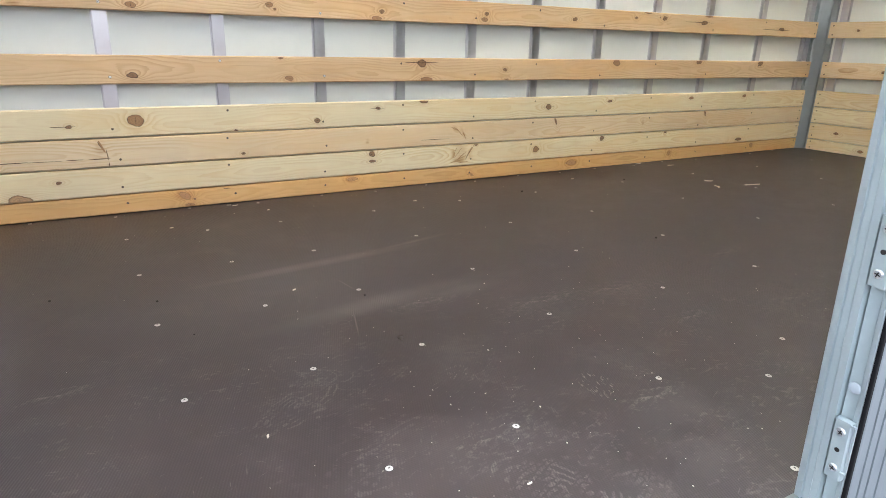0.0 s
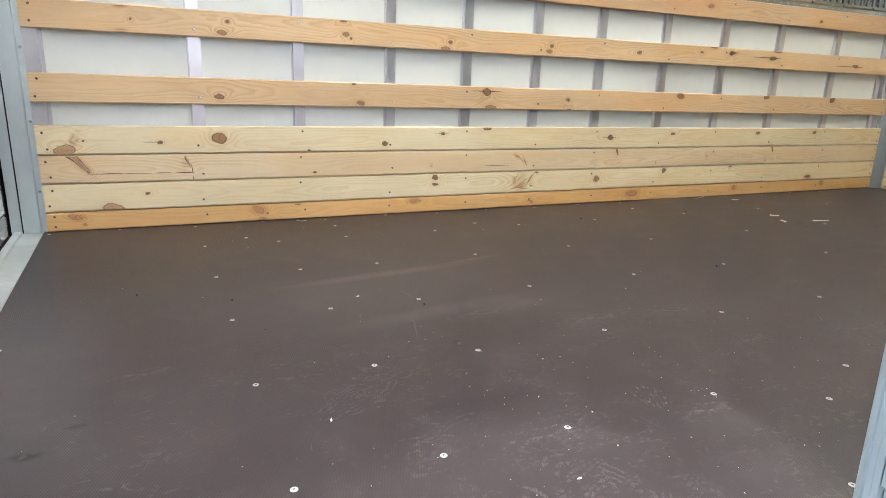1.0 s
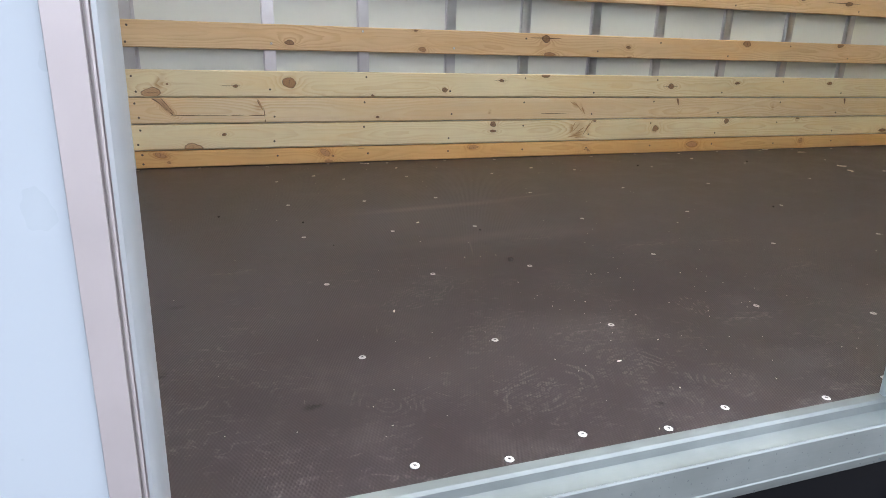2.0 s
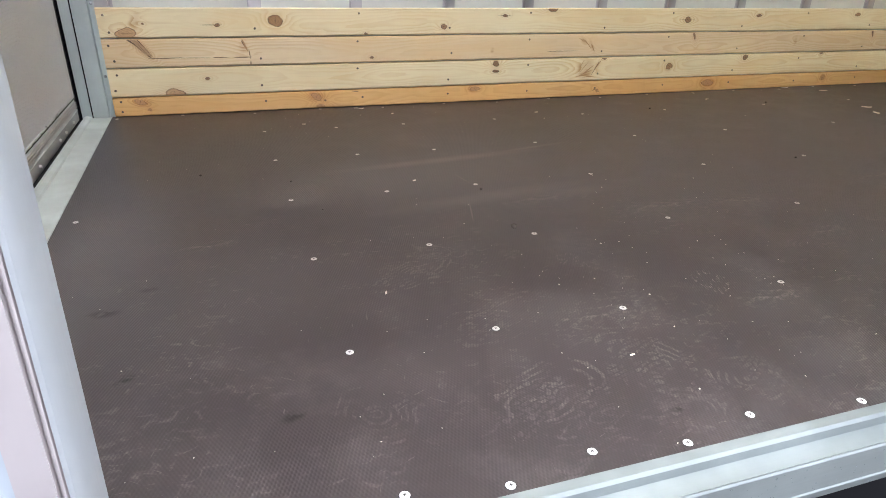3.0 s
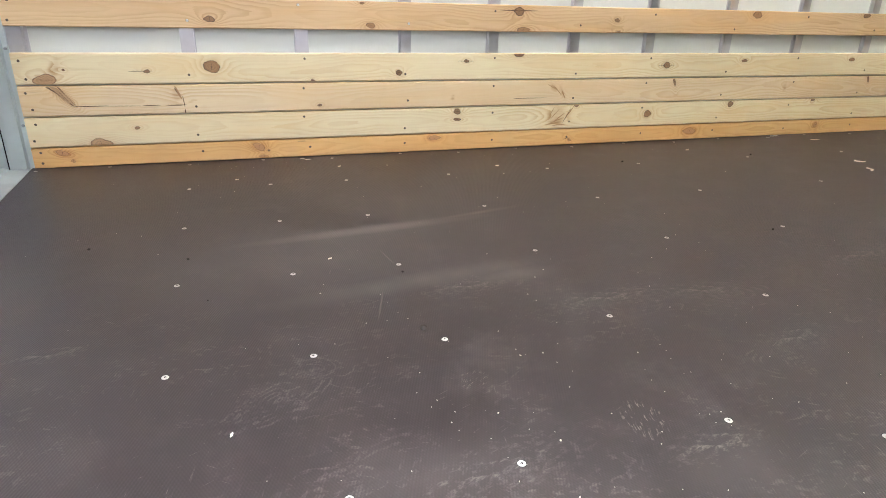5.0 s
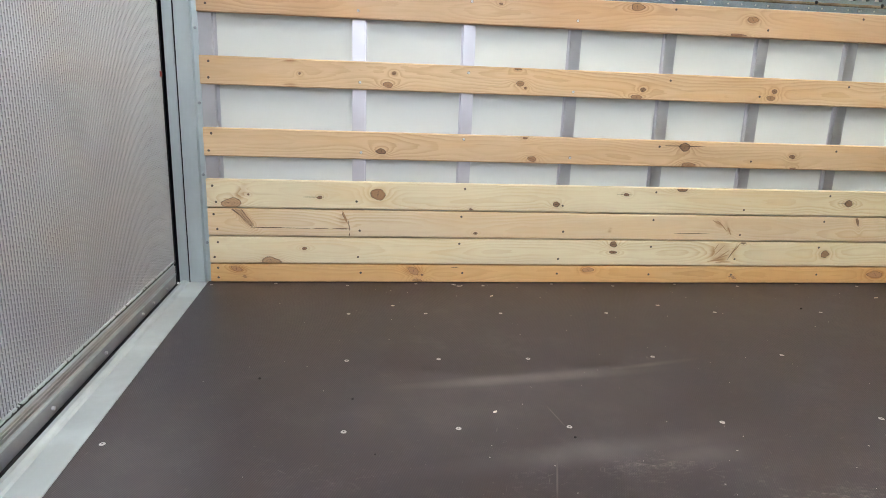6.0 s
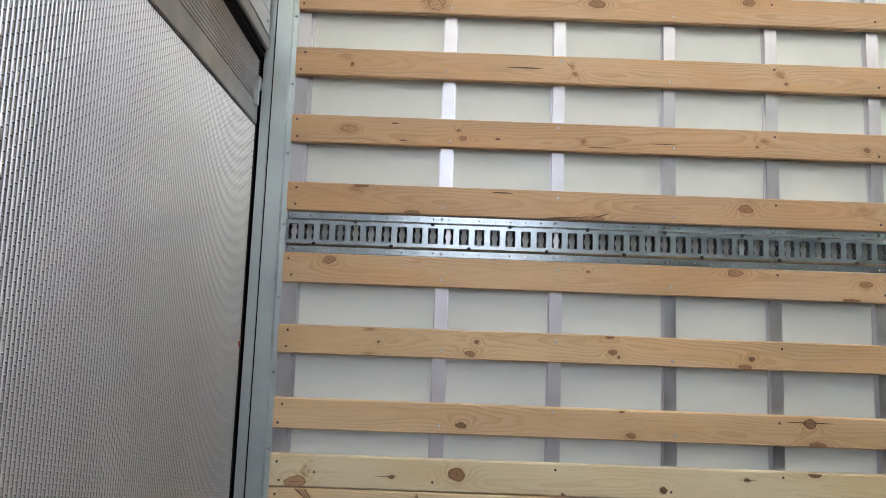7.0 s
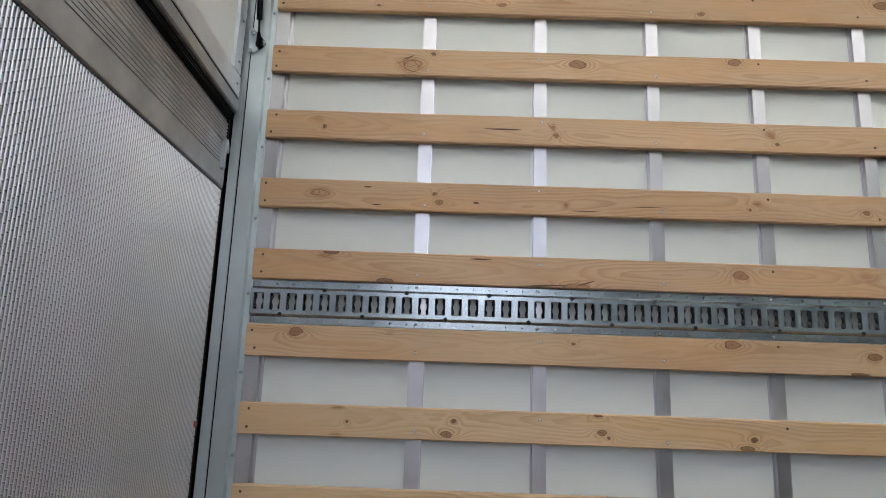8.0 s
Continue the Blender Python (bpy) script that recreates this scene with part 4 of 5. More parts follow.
plate_top, plate_low = 1.405, 0.082
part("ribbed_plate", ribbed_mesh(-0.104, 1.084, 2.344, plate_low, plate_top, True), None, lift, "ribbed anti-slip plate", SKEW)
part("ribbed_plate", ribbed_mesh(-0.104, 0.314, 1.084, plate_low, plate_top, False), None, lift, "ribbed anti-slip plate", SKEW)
part("platform_core", block((-0.15, 0.30, 0.05), (-0.106, 2.338, 1.64)), PLATFORM_EDGE, lift, "", SKEW)
strip = profile([(-0.106, 1.402), (-0.097, 1.404), (-0.096, 1.41), (-0.097, 1.468), (-0.1, 1.472), (-0.106, 1.472)], "y", 0.30, 2.338)
# a dark bar drawn in place of the open gap's shade
part("strip_joint", block((-0.106, 0.30, 1.3965), (-0.0985, 2.338, 1.4015)), VALLEY, lift, "dark joint below the strip", SKEW)
part("edge_strip", strip, PLATFORM_EDGE, lift, "smooth worn aluminium strip", SKEW)
# below the joint a flat bar with narrow grooves, above it a bar of rounded ribs
pts = [(-0.112, 1.474), (-0.0985, 1.474)]
for i in range(5):
    z = 1.482 + 0.0115 * i
    pts += [(-0.0985, z), (-0.103, z + 0.0004), (-0.103, z + 0.0026), (-0.0985, z + 0.003)]
pts += [(-0.0985, 1.542), (-0.112, 1.542)]
part("grooved_bar", profile(pts, "y", 0.30, 2.335), PLATFORM_EDGE, lift, "grooved aluminium bar of the platform tip", SKEW)
pts = [(-0.112, 1.545), (-0.099, 1.545)]
z = 1.550
while z < 1.617:
    pts += [(-0.1045, z), (-0.1000, z + 0.0010), (-0.0985, z + 0.0040), (-0.1000, z + 0.0070), (-0.1045, z + 0.0080)]
    z += 0.0112
pts += [(-0.112, z)]
part("ribbed_tip", profile(pts, "y", 0.30, 2.335), TIP, lift, "shiny ribbed platform tip", SKEW)
# bottom rail of the platform
part("kick_strip", block((-0.112, 0.30, 0.003), (-0.0985, 2.335, 0.035), 0.002), PLATFORM_EDGE, lift, "dirty lower strip", SKEW)
rail = [(-0.11, 0.036), (-0.097, 0.0365), (-0.096, 0.0400), (-0.1015, 0.0430), (-0.1015, 0.0740), (-0.098, 0.0770), (-0.097, 0.0800), (-0.097, 0.086), (-0.11, 0.088)]
part("bottom_rail", profile(rail, "y", 0.30, 2.335), ALU_FLAT, lift, "grooved aluminium bottom rail", SKEW)
for z in (0.0470, 0.0550, 0.0630):
    part("ridge", profile([(-0.1025, z), (-0.0965, z + 0.0006), (-0.0955, z + 0.0018), (-0.0965, z + 0.0030), (-0.1025, z + 0.0036)], "y", 0.302, 2.333), TIP, lift, "bright worn ridge", SKEW)
# black bar that also paints in the shaded gap behind the sill
part("rubber_seal", block((-0.118, 0.30, -0.016), (-0.087, 2.338, 0.0025), 0.002), BLACK, lift, "black rubber seal", SKEW)
part("side_seal", block((-0.12, 2.3442, 0.0), (-0.099, 2.352, 1.66), 0.001), BLACK, lift, "black rubber seal", SKEW)
teeth = bmesh.new()
for i in range(72):
    z = 0.105 + 0.018 * i
    box(teeth, (-0.1015, 2.331 + 0.004 * (i % 3), z), (-0.0985, 2.346, z + 0.0022))
part("seal_teeth", teeth, BLACK, lift, "black fins of the rubber seal", SKEW)
grime = bmesh.new()
r = random.Random(5)
tops = [0.0815 + 0.006 * r.random() ** 5 + 0.0016 * r.random() for _ in range(420)]
strips = [[grime.verts.new((-0.0962 + dx, 0.31 + 0.00483 * i, z)) for dx, z in ((0, 0.0795), (0, t), (-0.006, t), (-0.006, 0.0795))] for i, t in enumerate(tops)]
for p, q in zip(strips, strips[1:]):
    for k in range(4):
        grime.faces.new((p[k], q[k], q[(k + 1) % 4], p[(k + 1) % 4]))
part("grime", grime, GRIME, lift, "ragged black grime along the seam", SKEW)
bolt = bmesh.new()
tube(bolt, (0, 0, 0), (0.005, 0, 0), 0.0042, 10)
bolt = to_mesh("bolt", bolt, [SCREW])
for y in (2.22, 2.08, 1.98, 1.70, 1.42, 1.15):
    part("bolt", bolt, None, lift, "", SKEW @ Matrix.Translation((-0.0985, y, 0.020)))
tag = block((-0.101, 2.322, 0.690), (-0.096, 2.335, 0.708), 0.002)
part("tag", tag, RED, lift, "small red plastic tag", SKEW)
# hook at the platform's upper corner
hook = bmesh.new()
profile([(2.292, 1.455), (2.304, 1.450), (2.312, 1.462), (2.310, 1.505), (2.318, 1.525), (2.330, 1.512), (2.334, 1.520), (2.322, 1.552), (2.306, 1.552), (2.296, 1.530)], "x", -0.100, -0.086, hook)
part("hook", hook, [ALU_CORNER], lift, "grey metal catch hook", SKEW)

# upper flap above the lift
flap = base("rear_flap", (-0.08, 1.3, 1.66), "upper rear flap with an aluminium frame and glossy white panel", "flap")
FX = -0.075
lip = [(FX - 0.03, 1.652), (FX - 0.002, 1.650), (FX + 0.003, 1.653), (FX + 0.003, 1.688), (FX, 1.692), (FX - 0.03, 1.692)]
part("bottom_lip", profile(lip, "y", 0.36, 2.332), PLATFORM_EDGE, flap, "worn aluminium lip", SKEW)
part("seal_line", block((FX - 0.03, 0.36, 1.6925), (FX - 0.0015, 2.332, 1.700), 0.001), BLACK, flap, "thin black rubber line", SKEW)
frame_low = [(FX - 0.03, 1.7005), (FX, 1.7005), (FX + 0.001, 1.703), (FX + 0.001, 1.768), (FX - 0.005, 1.776), (FX - 0.03, 1.776)]
part("bottom_bar", profile(frame_low, "y", 0.36, 2.332), ALU, flap, "aluminium frame bar", SKEW)
part("side_bar", block((FX - 0.03, 2.268, 1.7765), (FX - 0.0005, 2.332, 2.49), 0.002), ALU, flap, "aluminium frame bar", SKEW)
part("panel", block((FX - 0.024, 0.36, 1.774), (FX - 0.012, 2.27, 2.49)), WHITE_GLOSS, flap, "glossy white panel", SKEW)
seal = bmesh.new()
for i in range(3):
    box(seal, (-0.12, 0.36, 1.6275 + 0.0075 * i), (FX - 0.010 + 0.003 * (i == 2), 2.336, 1.632 + 0.0075 * i), 0.001)
part("rubber_seal", seal, BLACK, flap, "black rubber seal with three lips", SKEW)
part("side_seal", block((FX - 0.02, 2.3325, 1.664), (FX - 0.004, 2.346, 2.49), 0.002), BLACK, flap, "black rubber seal", SKEW)
for z in (1.735, 1.81, 1.95, 2.1):
    part("rivet", RIVET, None, flap, "", SKEW @ Matrix.Translation((FX, 2.30, z)) @ Matrix.Rotation(radians(90), 4, "Y"))

# gas strut on the post
strut = base("gas_strut", (-0.045, 2.33, 1.86), "black gas strut on a zinc bracket at the rear post", "gas strut")
plate_b = profile([(-0.064, 1.868), (-0.056, 1.862), (-0.020, 1.884), (-0.010, 1.900), (-0.012, 1.910), (-0.055, 1.955), (-0.066, 1.950)], "y", 2.346, 2.3515)
part("bracket", plate_b, [ZINC], strut, "triangular zinc bracket")
for x, z in ((-0.056, 1.874), (-0.055, 1.938)):
    b = bmesh.new()
    tube(b, (x, 2.346, z), (x, 2.340, z), 0.0055, 10)
    part("bolt", b, [ALU_CORNER], strut)
b = bmesh.new()
tube(b, (-0.029, 2.333, 1.885), (-0.031, 2.333, 1.93), 0.0085, 12, 0.006)
bmesh.ops.create_uvsphere(b, u_segments=12, v_segments=8, radius=0.0105, matrix=Matrix.Translation((-0.029, 2.335, 1.893)))
part("rod_end", smooth(to_mesh("rod_end", b, [PLASTIC])), None, strut, "black ball joint")
b = bmesh.new()
tube(b, (-0.031, 2.333, 1.925), (-0.034, 2.333, 1.985), 0.0038, 10)
part("rod", smooth(to_mesh("rod", b, [PLASTIC])), None, strut)
b = bmesh.new()
tube(b, (-0.034, 2.333, 1.98), (-0.048, 2.333, 2.26), 0.0095, 16)
part("cylinder", smooth(to_mesh("cylinder", b, [PLASTIC])), None, strut, "black strut tube")

# ---- side doorway ----
# left jamb: inner face, groove with rubber, outer frame strip
jl = DOOR_L
left = [(jl, NEAR), (jl, OUT + 0.030), (jl - 0.0006, OUT + 0.021), (jl - 0.0022, OUT + 0.012), (jl - 0.0045, OUT + 0.0055), (jl - 0.0075, OUT + 0.0015), (jl - 0.0105, OUT),
        (jl - 0.0108, OUT + 0.003), (jl - 0.0116, OUT + 0.003), (jl - 0.0122, OUT + 0.0005), (jl - 0.0135, OUT), (jl - 0.0148, OUT + 0.0008), (jl - 0.0150, OUT + 0.004), (jl - 0.0166, OUT + 0.004),
        (jl - 0.0170, OUT - 0.002), (jl - 0.0415, OUT - 0.002), (jl - 0.0425, OUT + 0.002), (jl - 0.0425, NEAR)]
LEAN = Matrix(((1, 0, 0.02, 0), (0, 1, 0, 0), (0, 0, 1, 0), (0, 0, 0, 1)))
jamb = profile(left, "z", -0.016, DOOR_TOP)
for f in jamb.faces:
    f.material_index = 1 if f.calc_center_median().x > jl - 0.0106 and abs(f.normal.z) < 0.5 else 0
bmesh.ops.transform(jamb, matrix=LEAN, verts=jamb.verts)
thing("door_jamb", smooth(to_mesh("door_jamb", jamb, [ALU_JAMB, ALU_BEAD]), 25), None, "grey aluminium door frame of the side door", "door frame", "structure")
# right jamb: stepped reveal with a channel that carries the striker plates
jr = DOOR_R
right = [(jr + 0.008, NEAR), (jr + 0.001, NEAR - 0.0003), (jr, NEAR - 0.0015), (jr - 0.001, NEAR - 0.0095), (jr + 0.0035, NEAR - 0.0100), (jr + 0.0035, NEAR - 0.0112), (jr + 0.0015, NEAR - 0.0120),
         (jr + 0.0025, NEAR - 0.0190), (jr - 0.0012, NEAR - 0.0212), (jr - 0.001, NEAR - 0.0300), (jr + 0.018, NEAR - 0.0304), (jr + 0.018, NEAR - 0.0322), (jr + 0.009, NEAR - 0.0324),
         (jr + 0.010, NEAR - 0.0470), (jr + 0.0055, NEAR - 0.0492), (jr + 0.0045, NEAR - 0.0545), (jr + 0.006, NEAR - 0.0552), (jr + 0.03, NEAR - 0.0552), (jr + 0.03, NEAR)]
right_jamb = thing("door_jamb", smooth(to_mesh("door_jamb", profile(right, "z", -0.016, DOOR_TOP), [ALU_DOOR]), 6), None, "grey aluminium door frame with striker plates", "door frame", "structure")
thing("door_header", block((jl + 0.003, OUT - 0.002, DOOR_TOP + 0.001), (jr + 0.03, NEAR, DOOR_TOP + 0.04), 0.002), ALU, "aluminium head of the side door frame", "door frame", "structure")
door_seal = thing("door_seal", block((jr + 0.0052, OUT - 0.0155, -0.06), (jr + 0.0118, OUT - 0.0105, DOOR_TOP), 0.0015), BLACK, "black rubber door seal", "seal", "structure")
# outer profile beside the doorway: a rounded edge and a few thin raised lines
x, face = jr + 0.012, OUT - 0.0150
ribs = [(jr + 0.031, OUT - 0.0008), (jr + 0.031, face + 0.0034), (x, face + 0.0034), (x, face + 0.0020), (x + 0.0015, face + 0.0008), (x + 0.0045, face), (x + 0.012, face)]
for k in (0.036, 0.057, 0.086, 0.134):
    ribs += [(jr + k - 0.0014, face), (jr + k - 0.0010, face + 0.0022), (jr + k - 0.0001, face + 0.0022), (jr + k, face - 0.0016), (jr + k + 0.0014, face - 0.0012), (jr + k + 0.0018, face)]
ribs += [(jr + 0.19, face), (jr + 0.192, OUT - 0.0008)]
outer = thing("door_trim", profile(ribs, "z", -0.09, DOOR_TOP), ALU_TRIM, "ribbed grey aluminium profile outside the door frame", "trim", "structure")
part("screw", wood_screw, None, outer, "", Matrix.Translation((jr + 0.086, face - 0.0018, 0.100)) @ TO_SOUTH)


def striker(z):
    ob = base("striker_plate", (jr, NEAR - 0.0405, z), "folded metal striker plate screwed into the door frame", "striker plate", "", "striker plates")
    y0 = NEAR - 0.0325
    bm = profile([(jr - 0.0015, y0), (jr - 0.004, y0 - 0.001), (jr - 0.004, y0 - 0.019), (jr - 0.001, y0 - 0.021), (jr + 0.006, y0 - 0.021), (jr + 0.006, y0)], "z", z - 0.043, z + 0.043)
    part("plate", bm, [ALU_DOOR], ob)
    lip = bmesh.new()
    box(lip, (jr - 0.006, y0 - 0.0255, z - 0.030), (jr - 0.003, y0 - 0.0195, z - 0.0275))
    box(lip, (jr - 0.006, y0 - 0.0255, z + 0.040), (jr - 0.003, y0 - 0.0195, z + 0.043))
    box(lip, (jr - 0.001, y0 - 0.0250, z - 0.0275), (jr + 0.001, y0 - 0.0215, z + 0.040))
    part("catch", lip, [ALU_DOOR], ob)
    for dz in (-0.027, 0.027):
        b = bmesh.new()
        tube(b, (0, 0, 0), (-0.0025, 0, 0), 0.0058, 14, 0.0045)
        s = part("screw", to_mesh("screw", b, [ALU]), None, ob, "cross-head screw", Matrix.Translation((jr - 0.004, y0 - 0.010, z + dz)))
        c = bmesh.new()
        for turn in (20, 110):
            m = Matrix.Rotation(radians(turn), 4, "X") @ Matrix.Diagonal((0.0006, 0.0066, 0.0014, 1))
            bmesh.ops.create_cube(c, size=1, matrix=m)
        part("cross", to_mesh("cross", c, [RECESS]), None, s, "", Matrix.Translation((jr - 0.0066, y0 - 0.010, z + dz)))
    h = bmesh.new()
    tube(h, (0, 0, 0), (-0.0004, 0, 0), 0.0032, 12)
    part("hole", to_mesh("hole", h, [RECESS]), None, ob, "", Matrix.Translation((jr - 0.004, y0 - 0.010, z)))
    return ob


plug = bmesh.new()
bmesh.ops.create_uvsphere(plug, u_segments=18, v_segments=10, radius=0.0080, matrix=Matrix.Translation((jr + 0.008, NEAR - 0.041, 0.190)) @ Matrix.Diagonal((0.35, 1, 1, 1)))
cover_cap = thing("cover_cap", smooth(to_mesh("cover_cap", plug, [WHITE_OUT])), None, "pale plastic cover cap in the door frame", "cap")
RIGHT_SIDE = [right_jamb, door_seal, outer, striker(0.104), striker(0.373), cover_cap]

# the frame is racked a little: its sides lean towards each other
RACK = Matrix.Translation((jr, NEAR, 0.03)) @ Matrix.Rotation(radians(-2.1), 4, "Y") @ Matrix.Translation((-jr, -NEAR, -0.03))
for ob in RIGHT_SIDE:
    ob.matrix_basis = RACK @ ob.matrix_basis

# sill under the doorway and the fascia along the outside
sill = [(NEAR, -0.019), (NEAR, 0.0022), (NEAR - 0.013, 0.0015), (NEAR - 0.017, -0.0015), (NEAR - 0.018, -0.013), (NEAR - 0.022, -0.0145), (OUT + 0.004, -0.017), (OUT + 0.001, -0.0145), (OUT - 0.001, -0.017),
        (OUT - 0.001, -0.062), (OUT - 0.003, -0.063), (OUT - 0.003, -0.066), (OUT + 0.004, -0.083), (OUT + 0.03, -0.084), (OUT + 0.03, -0.019)]
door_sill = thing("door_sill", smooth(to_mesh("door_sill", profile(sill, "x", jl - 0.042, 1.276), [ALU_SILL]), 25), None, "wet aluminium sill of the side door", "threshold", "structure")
fascia = bmesh.new()
for a, b in ((-0.12, jl - 0.0425), (1.3375, 4.5)):
    profile([(OUT + 0.001, -0.018), (OUT + 0.001, -0.062), (OUT - 0.001, -0.066), (OUT + 0.005, -0.083), (OUT + 0.03, -0.084), (OUT + 0.03, -0.018)], "x", a, b, fascia)
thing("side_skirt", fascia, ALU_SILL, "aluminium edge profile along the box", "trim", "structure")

# rain drops on the sill's outer face
drops = bmesh.new()
r = random.Random(8)
for _ in range(170):
    s = r.uniform(0.0004, 0.0010) if r.random() < 0.9 else r.uniform(0.0011, 0.0016)
    m = Matrix.Translation((r.uniform(0.30, 1.26), OUT - 0.0012, r.uniform(-0.061, -0.02))) @ Matrix.Diagonal((1, 0.5, r.uniform(1, 1.4), 1))
    bmesh.ops.create_icosphere(drops, subdivisions=1, radius=s, matrix=m)
for _ in range(60):
    z = r.uniform(-0.084, -0.067)
    m = Matrix.Translation((r.uniform(0.30, 1.26), OUT - 0.0035 + (-0.066 - z) * 0.41, z))
    bmesh.ops.create_icosphere(drops, subdivisions=1, radius=r.uniform(0.0008, 0.0019), matrix=m)
thing("water_drops", smooth(to_mesh("water_drops", drops, [DROP])), None, "rain drops on the door sill", "water drops", "stuff")

# ---- under the body ----
guard = base("mudguard", (1.7, 0.42, -0.30), "black plastic mudguard with a raised arch over the wheel", "mudguard")
arch = [(1.697 + 0.318 * math.cos(a), -0.443 + 0.318 * math.sin(a)) for a in np.linspace(radians(20), radians(178), 18)]
outline = [(1.0, -0.135), (1.03, -0.105), (2.15, -0.105), (2.12, -0.30)] + arch + [(1.25, -0.44), (1.18, -0.385), (1.109, -0.315), (1.03, -0.226), (1.0, -0.20)]
part("panel", profile(outline, "y", 0.40, 0.44), PLASTIC, guard)
rim = bmesh.new()
rings = []
for a in np.linspace(radians(20), radians(178), 30):
    rings.append([rim.verts.new((1.697 + r * math.cos(a), y, -0.443 + r * math.sin(a))) for r, y in ((0.318, 0.3985), (0.321, 0.390), (0.330, 0.387), (0.338, 0.390), (0.341, 0.3985))])
for p, q in zip(rings, rings[1:]):
    for k in range(4):
        rim.faces.new((p[k], p[k + 1], q[k + 1], q[k]))
part("arch_rim", smooth(to_mesh("arch_rim", rim, [PLASTIC])), None, guard, "raised rim round the wheel arch")
part("top_lip", block((1.03, 0.392, -0.118), (2.14, 0.3985, -0.106), 0.002), PLASTIC, guard)
wheel = base("wheel", (1.916, 0.62, -0.96), "rear truck wheel with a dark tyre and pale rim", "wheel")
tyre = [(0.29, 0.112), (0.315, 0.122), (0.345, 0.112), (0.362, 0.085), (0.366, 0.05), (0.366, -0.05), (0.345, -0.10), (0.29, -0.112)]
W_C = V((1.916, 0.62, -0.594))


def lathe(points, n, centre):
    bm = bmesh.new()
    rings = [[bm.verts.new((centre.x + rr * math.cos(2 * math.pi * i / n), centre.y - dy, centre.z + rr * math.sin(2 * math.pi * i / n))) for i in range(n)] for rr, dy in points]
    for p, q in zip(rings, rings[1:]):
        for i in range(n):
            bm.faces.new((p[i], p[(i + 1) % n], q[(i + 1) % n], q[i]))
    return bm


part("tyre", smooth(to_mesh("tyre", lathe(tyre, 48, W_C), [TYRE])), None, wheel, "black tyre")
part("rim", smooth(to_mesh("rim", lathe([(0.308, 0.118), (0.302, 0.119), (0.296, 0.10), (0.285, 0.075), (0.10, 0.06), (0.08, 0.09), (0.001, 0.09)], 32, W_C), [RIM])), None, wheel, "pale steel rim")
hand_hole = bmesh.new()
bmesh.ops.create_circle(hand_hole, cap_ends=True, segments=16, radius=0.034)
hand_hole = to_mesh("rim_hole", hand_hole, [BLACK])
for i in range(10):
    a = 2 * math.pi * i / 10
    part("rim_hole", hand_hole, None, wheel, "", Matrix.Translation(W_C + V((0.24 * math.cos(a), -0.0745, 0.24 * math.sin(a)))) @ TO_SOUTH)
tank = base("tank", (1.12, 0.72, -0.72), "dark blue-grey tank hung under the box on steel bands", "tank")
part("body", smooth(to_mesh("body", block((0.935, 0.50, -0.72), (1.30, 0.949, -0.30), 0.03), [TANK]), 40), None, tank)
for x in (1.00, 1.21):
    part("band", block((x, 0.494, -0.73), (x + 0.03, 0.499, -0.296), 0.001), PLASTIC, tank, "black steel band")
strap = bmesh.new()
profile([(0.875, -0.086), (0.882, -0.086), (0.882, -0.125), (0.866, -0.20), (0.866, -0.40), (0.859, -0.40), (0.859, -0.196), (0.875, -0.125)], "y", 0.352, 0.360, strap)
profile([(0.886, -0.086), (0.925, -0.086), (0.886, -0.118)], "y", 0.356, 0.362, strap)
thing("bracket", strap, ALU, "thin bent metal bracket under the sill", "bracket")
beam = bmesh.new()
box(beam, (-0.1, 0.95, -0.35), (4.5, 1.03, -0.10))
thing("chassis_beam", beam, PLASTIC, "black chassis beam under the floor", "chassis")


# ---- loose bits on the floor ----
def chip(x, y, l, w, turn, bend, seed):
    """A curled sliver of wood lying on the floor."""
    rr = random.Random(seed)
    bm = bmesh.new()
    n = 7
    rows = []
    for i in range(n):
        u = i / (n - 1) - 0.5
        half = w / 2 * (1 - (2 * abs(u)) ** 3) + 0.0004
        yy = bend * u * u * 4 + rr.uniform(-0.0006, 0.0006)
        zz = 0.0006 + w * (0.03 + 0.2 * rr.random())
        rows.append([bm.verts.new((u * l, yy - half, zz)), bm.verts.new((u * l, yy + half, zz + 0.0004)), bm.verts.new((u * l, yy, zz + 0.0010 + w * 0.15)), bm.verts.new((u * l, yy, 0.0001))])
    for p, q in zip(rows, rows[1:]):
        for a, c in ((0, 2), (2, 1), (1, 3), (3, 0)):
            bm.faces.new((p[a], p[c], q[c], q[a]))
    for e in (rows[0], rows[-1]):
        bm.faces.new([e[k] for k in (0, 2, 1, 3)])
    ob = thing("wood_chip", bm, CHIP, "small pale wood shaving lying on the floor", "wood chip", "", "wood chips")
    ob.matrix_basis = pose(x, y, 0, 0, 0, turn)
    return ob


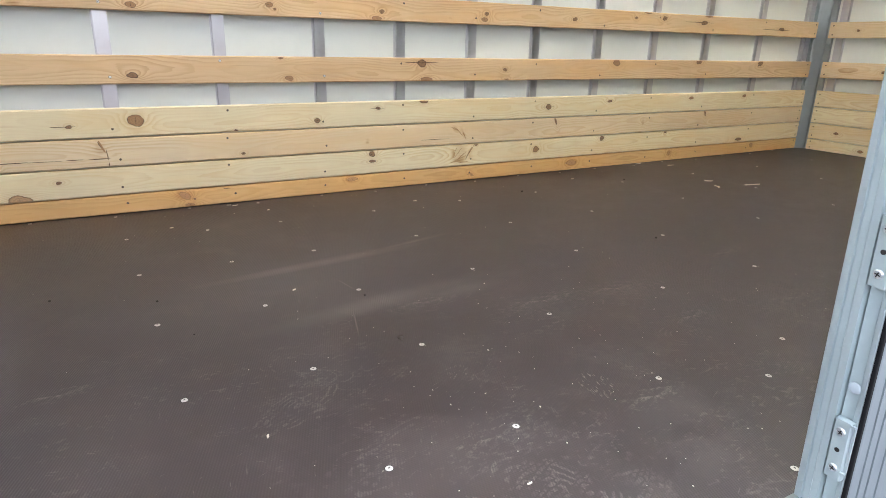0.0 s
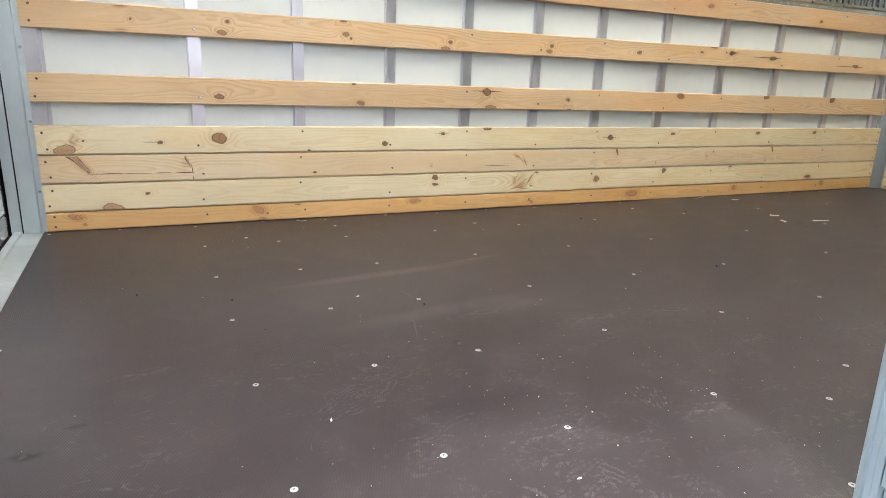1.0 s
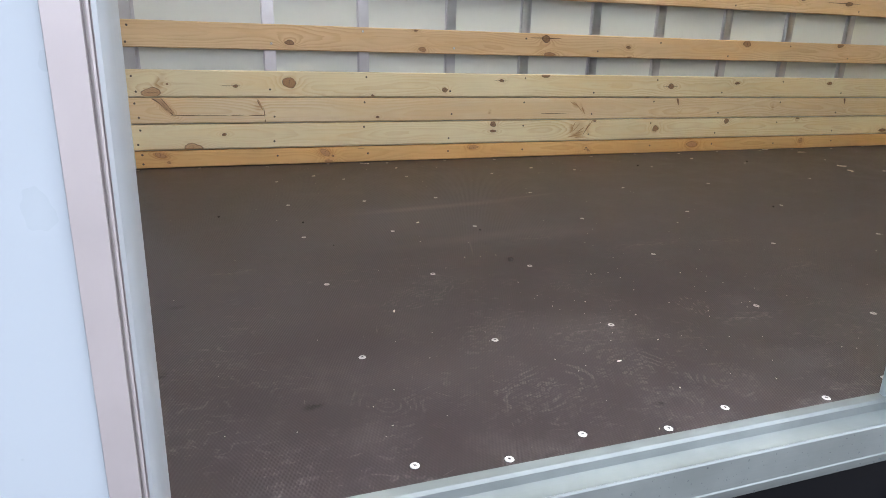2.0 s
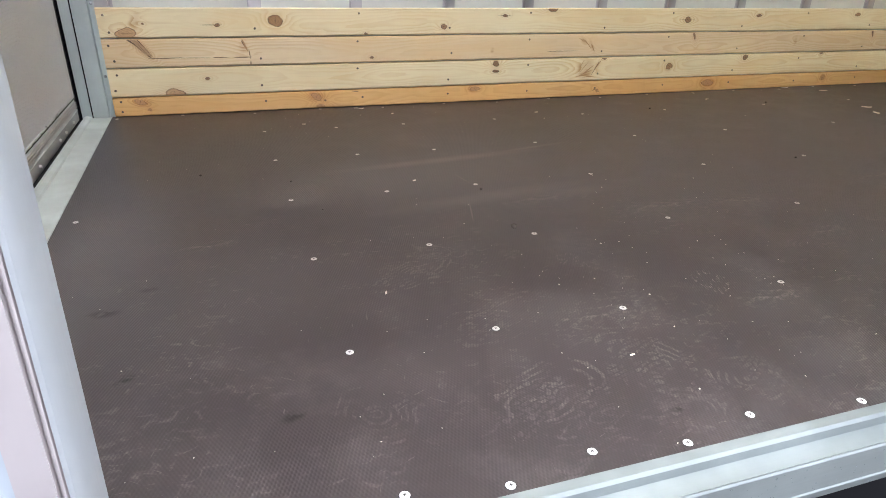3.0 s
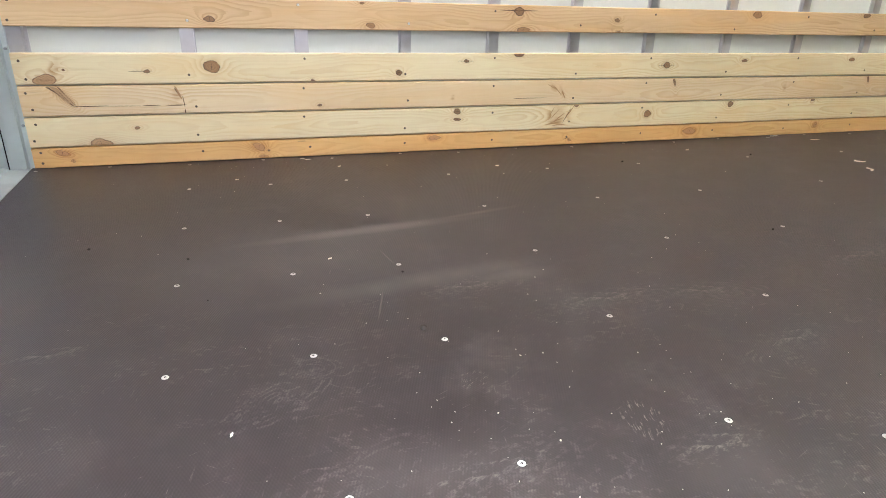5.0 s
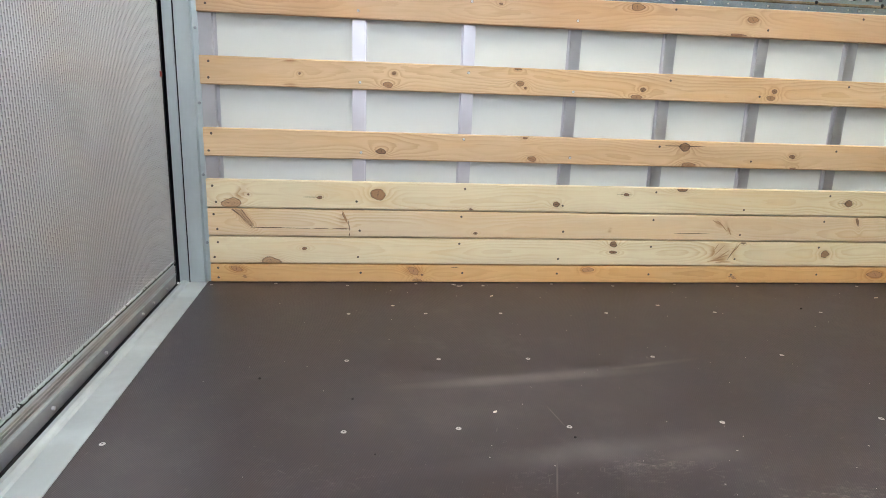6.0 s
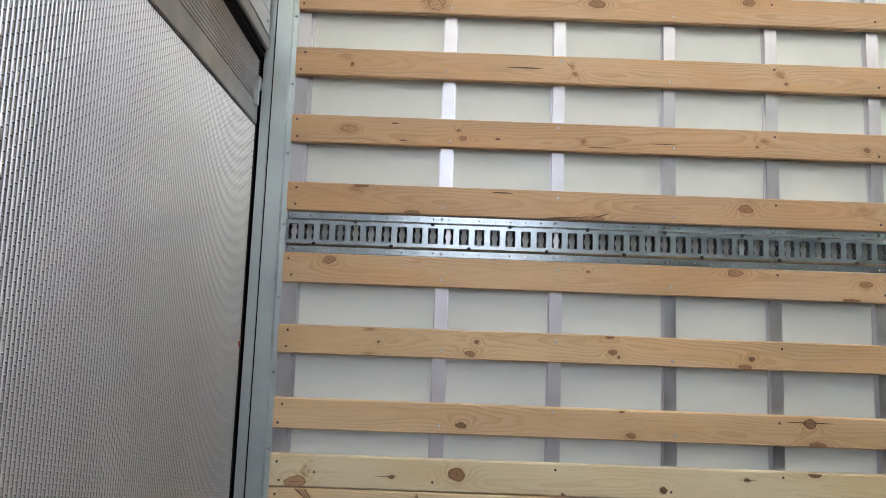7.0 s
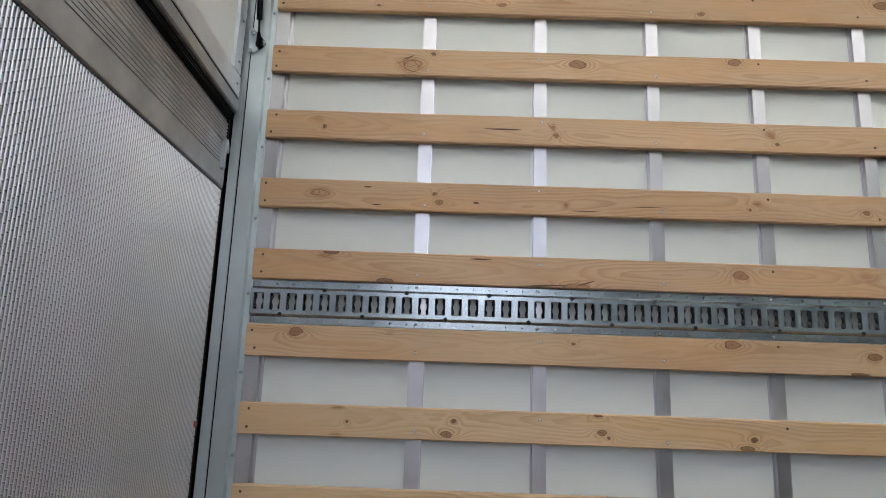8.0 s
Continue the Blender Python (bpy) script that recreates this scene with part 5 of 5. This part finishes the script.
for i, (x, y, l, w, turn, bend) in enumerate([
        (3.09, 1.73, 0.085, 0.009, -12, 0.001), (2.90, 1.765, 0.045, 0.012, 60, 0.010), (2.97, 1.87, 0.04, 0.011, -30, 0.010), (0.885, 2.315, 0.022, 0.005, 10, 0.003),
        (0.865, 2.33, 0.016, 0.004, -20, 0.002), (3.13, 2.24, 0.045, 0.007, -8, 0.002), (3.0, 2.345, 0.045, 0.008, 5, 0.002), (0.842, 1.40, 0.011, 0.006, 40, 0.001),
        (0.632, 0.825, 0.010, 0.0032, 70, 0.0005), (0.93, 0.545, 0.009, 0.003, 5, 0.0004), (0.64, 2.10, 0.012, 0.006, 10, 0.001), (0.98, 2.2, 0.012, 0.006, 30, 0.001),
        (1.53, 2.10, 0.013, 0.006, -10, 0.001), (2.40, 2.18, 0.02, 0.006, 15, 0.001)]):
    chip(x, y, l, w, turn, bend, i)


def pebble(x, y, rad, seed, mat, label):
    bm = bmesh.new()
    bmesh.ops.create_icosphere(bm, subdivisions=2, radius=rad)
    rr = random.Random(seed)
    off = V((rr.random(), rr.random(), rr.random())) * 9
    for v in bm.verts:
        v.co *= 1 + 0.35 * noise.noise(v.co / rad * 0.9 + off)
        v.co.z = max(v.co.z * 0.8, -rad * 0.45)
    ob = thing("grit", bm, mat, label, "grit", "", "grit on the floor")
    ob.matrix_basis = Matrix.Translation((x, y, rad * 0.45))
    return ob


pebble(0.963, 1.039, 0.0065, 1, STONE, "small grey stone lying on the plywood floor")
for i, (x, y) in enumerate([(0.315, 1.58), (0.535, 1.47), (0.585, 1.25), (0.985, 1.29), (2.02, 2.06), (2.61, 2.06), (2.02, 1.32), (3.55, 1.45)]):
    pebble(x, y, (0.0034, 0.0034, 0.0018, 0.0030, 0.0042, 0.0042, 0.0036, 0.0042)[i], 10 + i, RECESS, "dark crumb of dirt lying on the floor")

crumbs = bmesh.new()
r = random.Random(21)
for _ in range(300):
    u = r.random()
    if u < 0.55:
        x, y = r.uniform(0.1, 2.4), r.uniform(0.38, 2.34)
    elif u < 0.8:
        x, y = r.gauss(1.12, 0.25), r.gauss(0.75, 0.22)
    else:
        x, y = r.uniform(0.3, 4.3), 2.34 - abs(r.gauss(0, 0.10))
    if not (0.08 < x < 4.4 and 0.37 < y < 2.35):
        continue
    s = r.uniform(0.0004, 0.0009) if r.random() < 0.95 else r.uniform(0.0011, 0.0017)
    m = Matrix.Translation((x, y, s * 0.4)) @ Matrix.Rotation(r.uniform(0, 3), 4, "Z") @ Matrix.Diagonal((r.uniform(1, 2.2), 1, 0.6, 1))
    bmesh.ops.create_icosphere(crumbs, subdivisions=1, radius=s, matrix=m)
thing("sawdust", crumbs, CHIP, "pale sawdust crumbs strewn over the floor", "sawdust", "stuff")
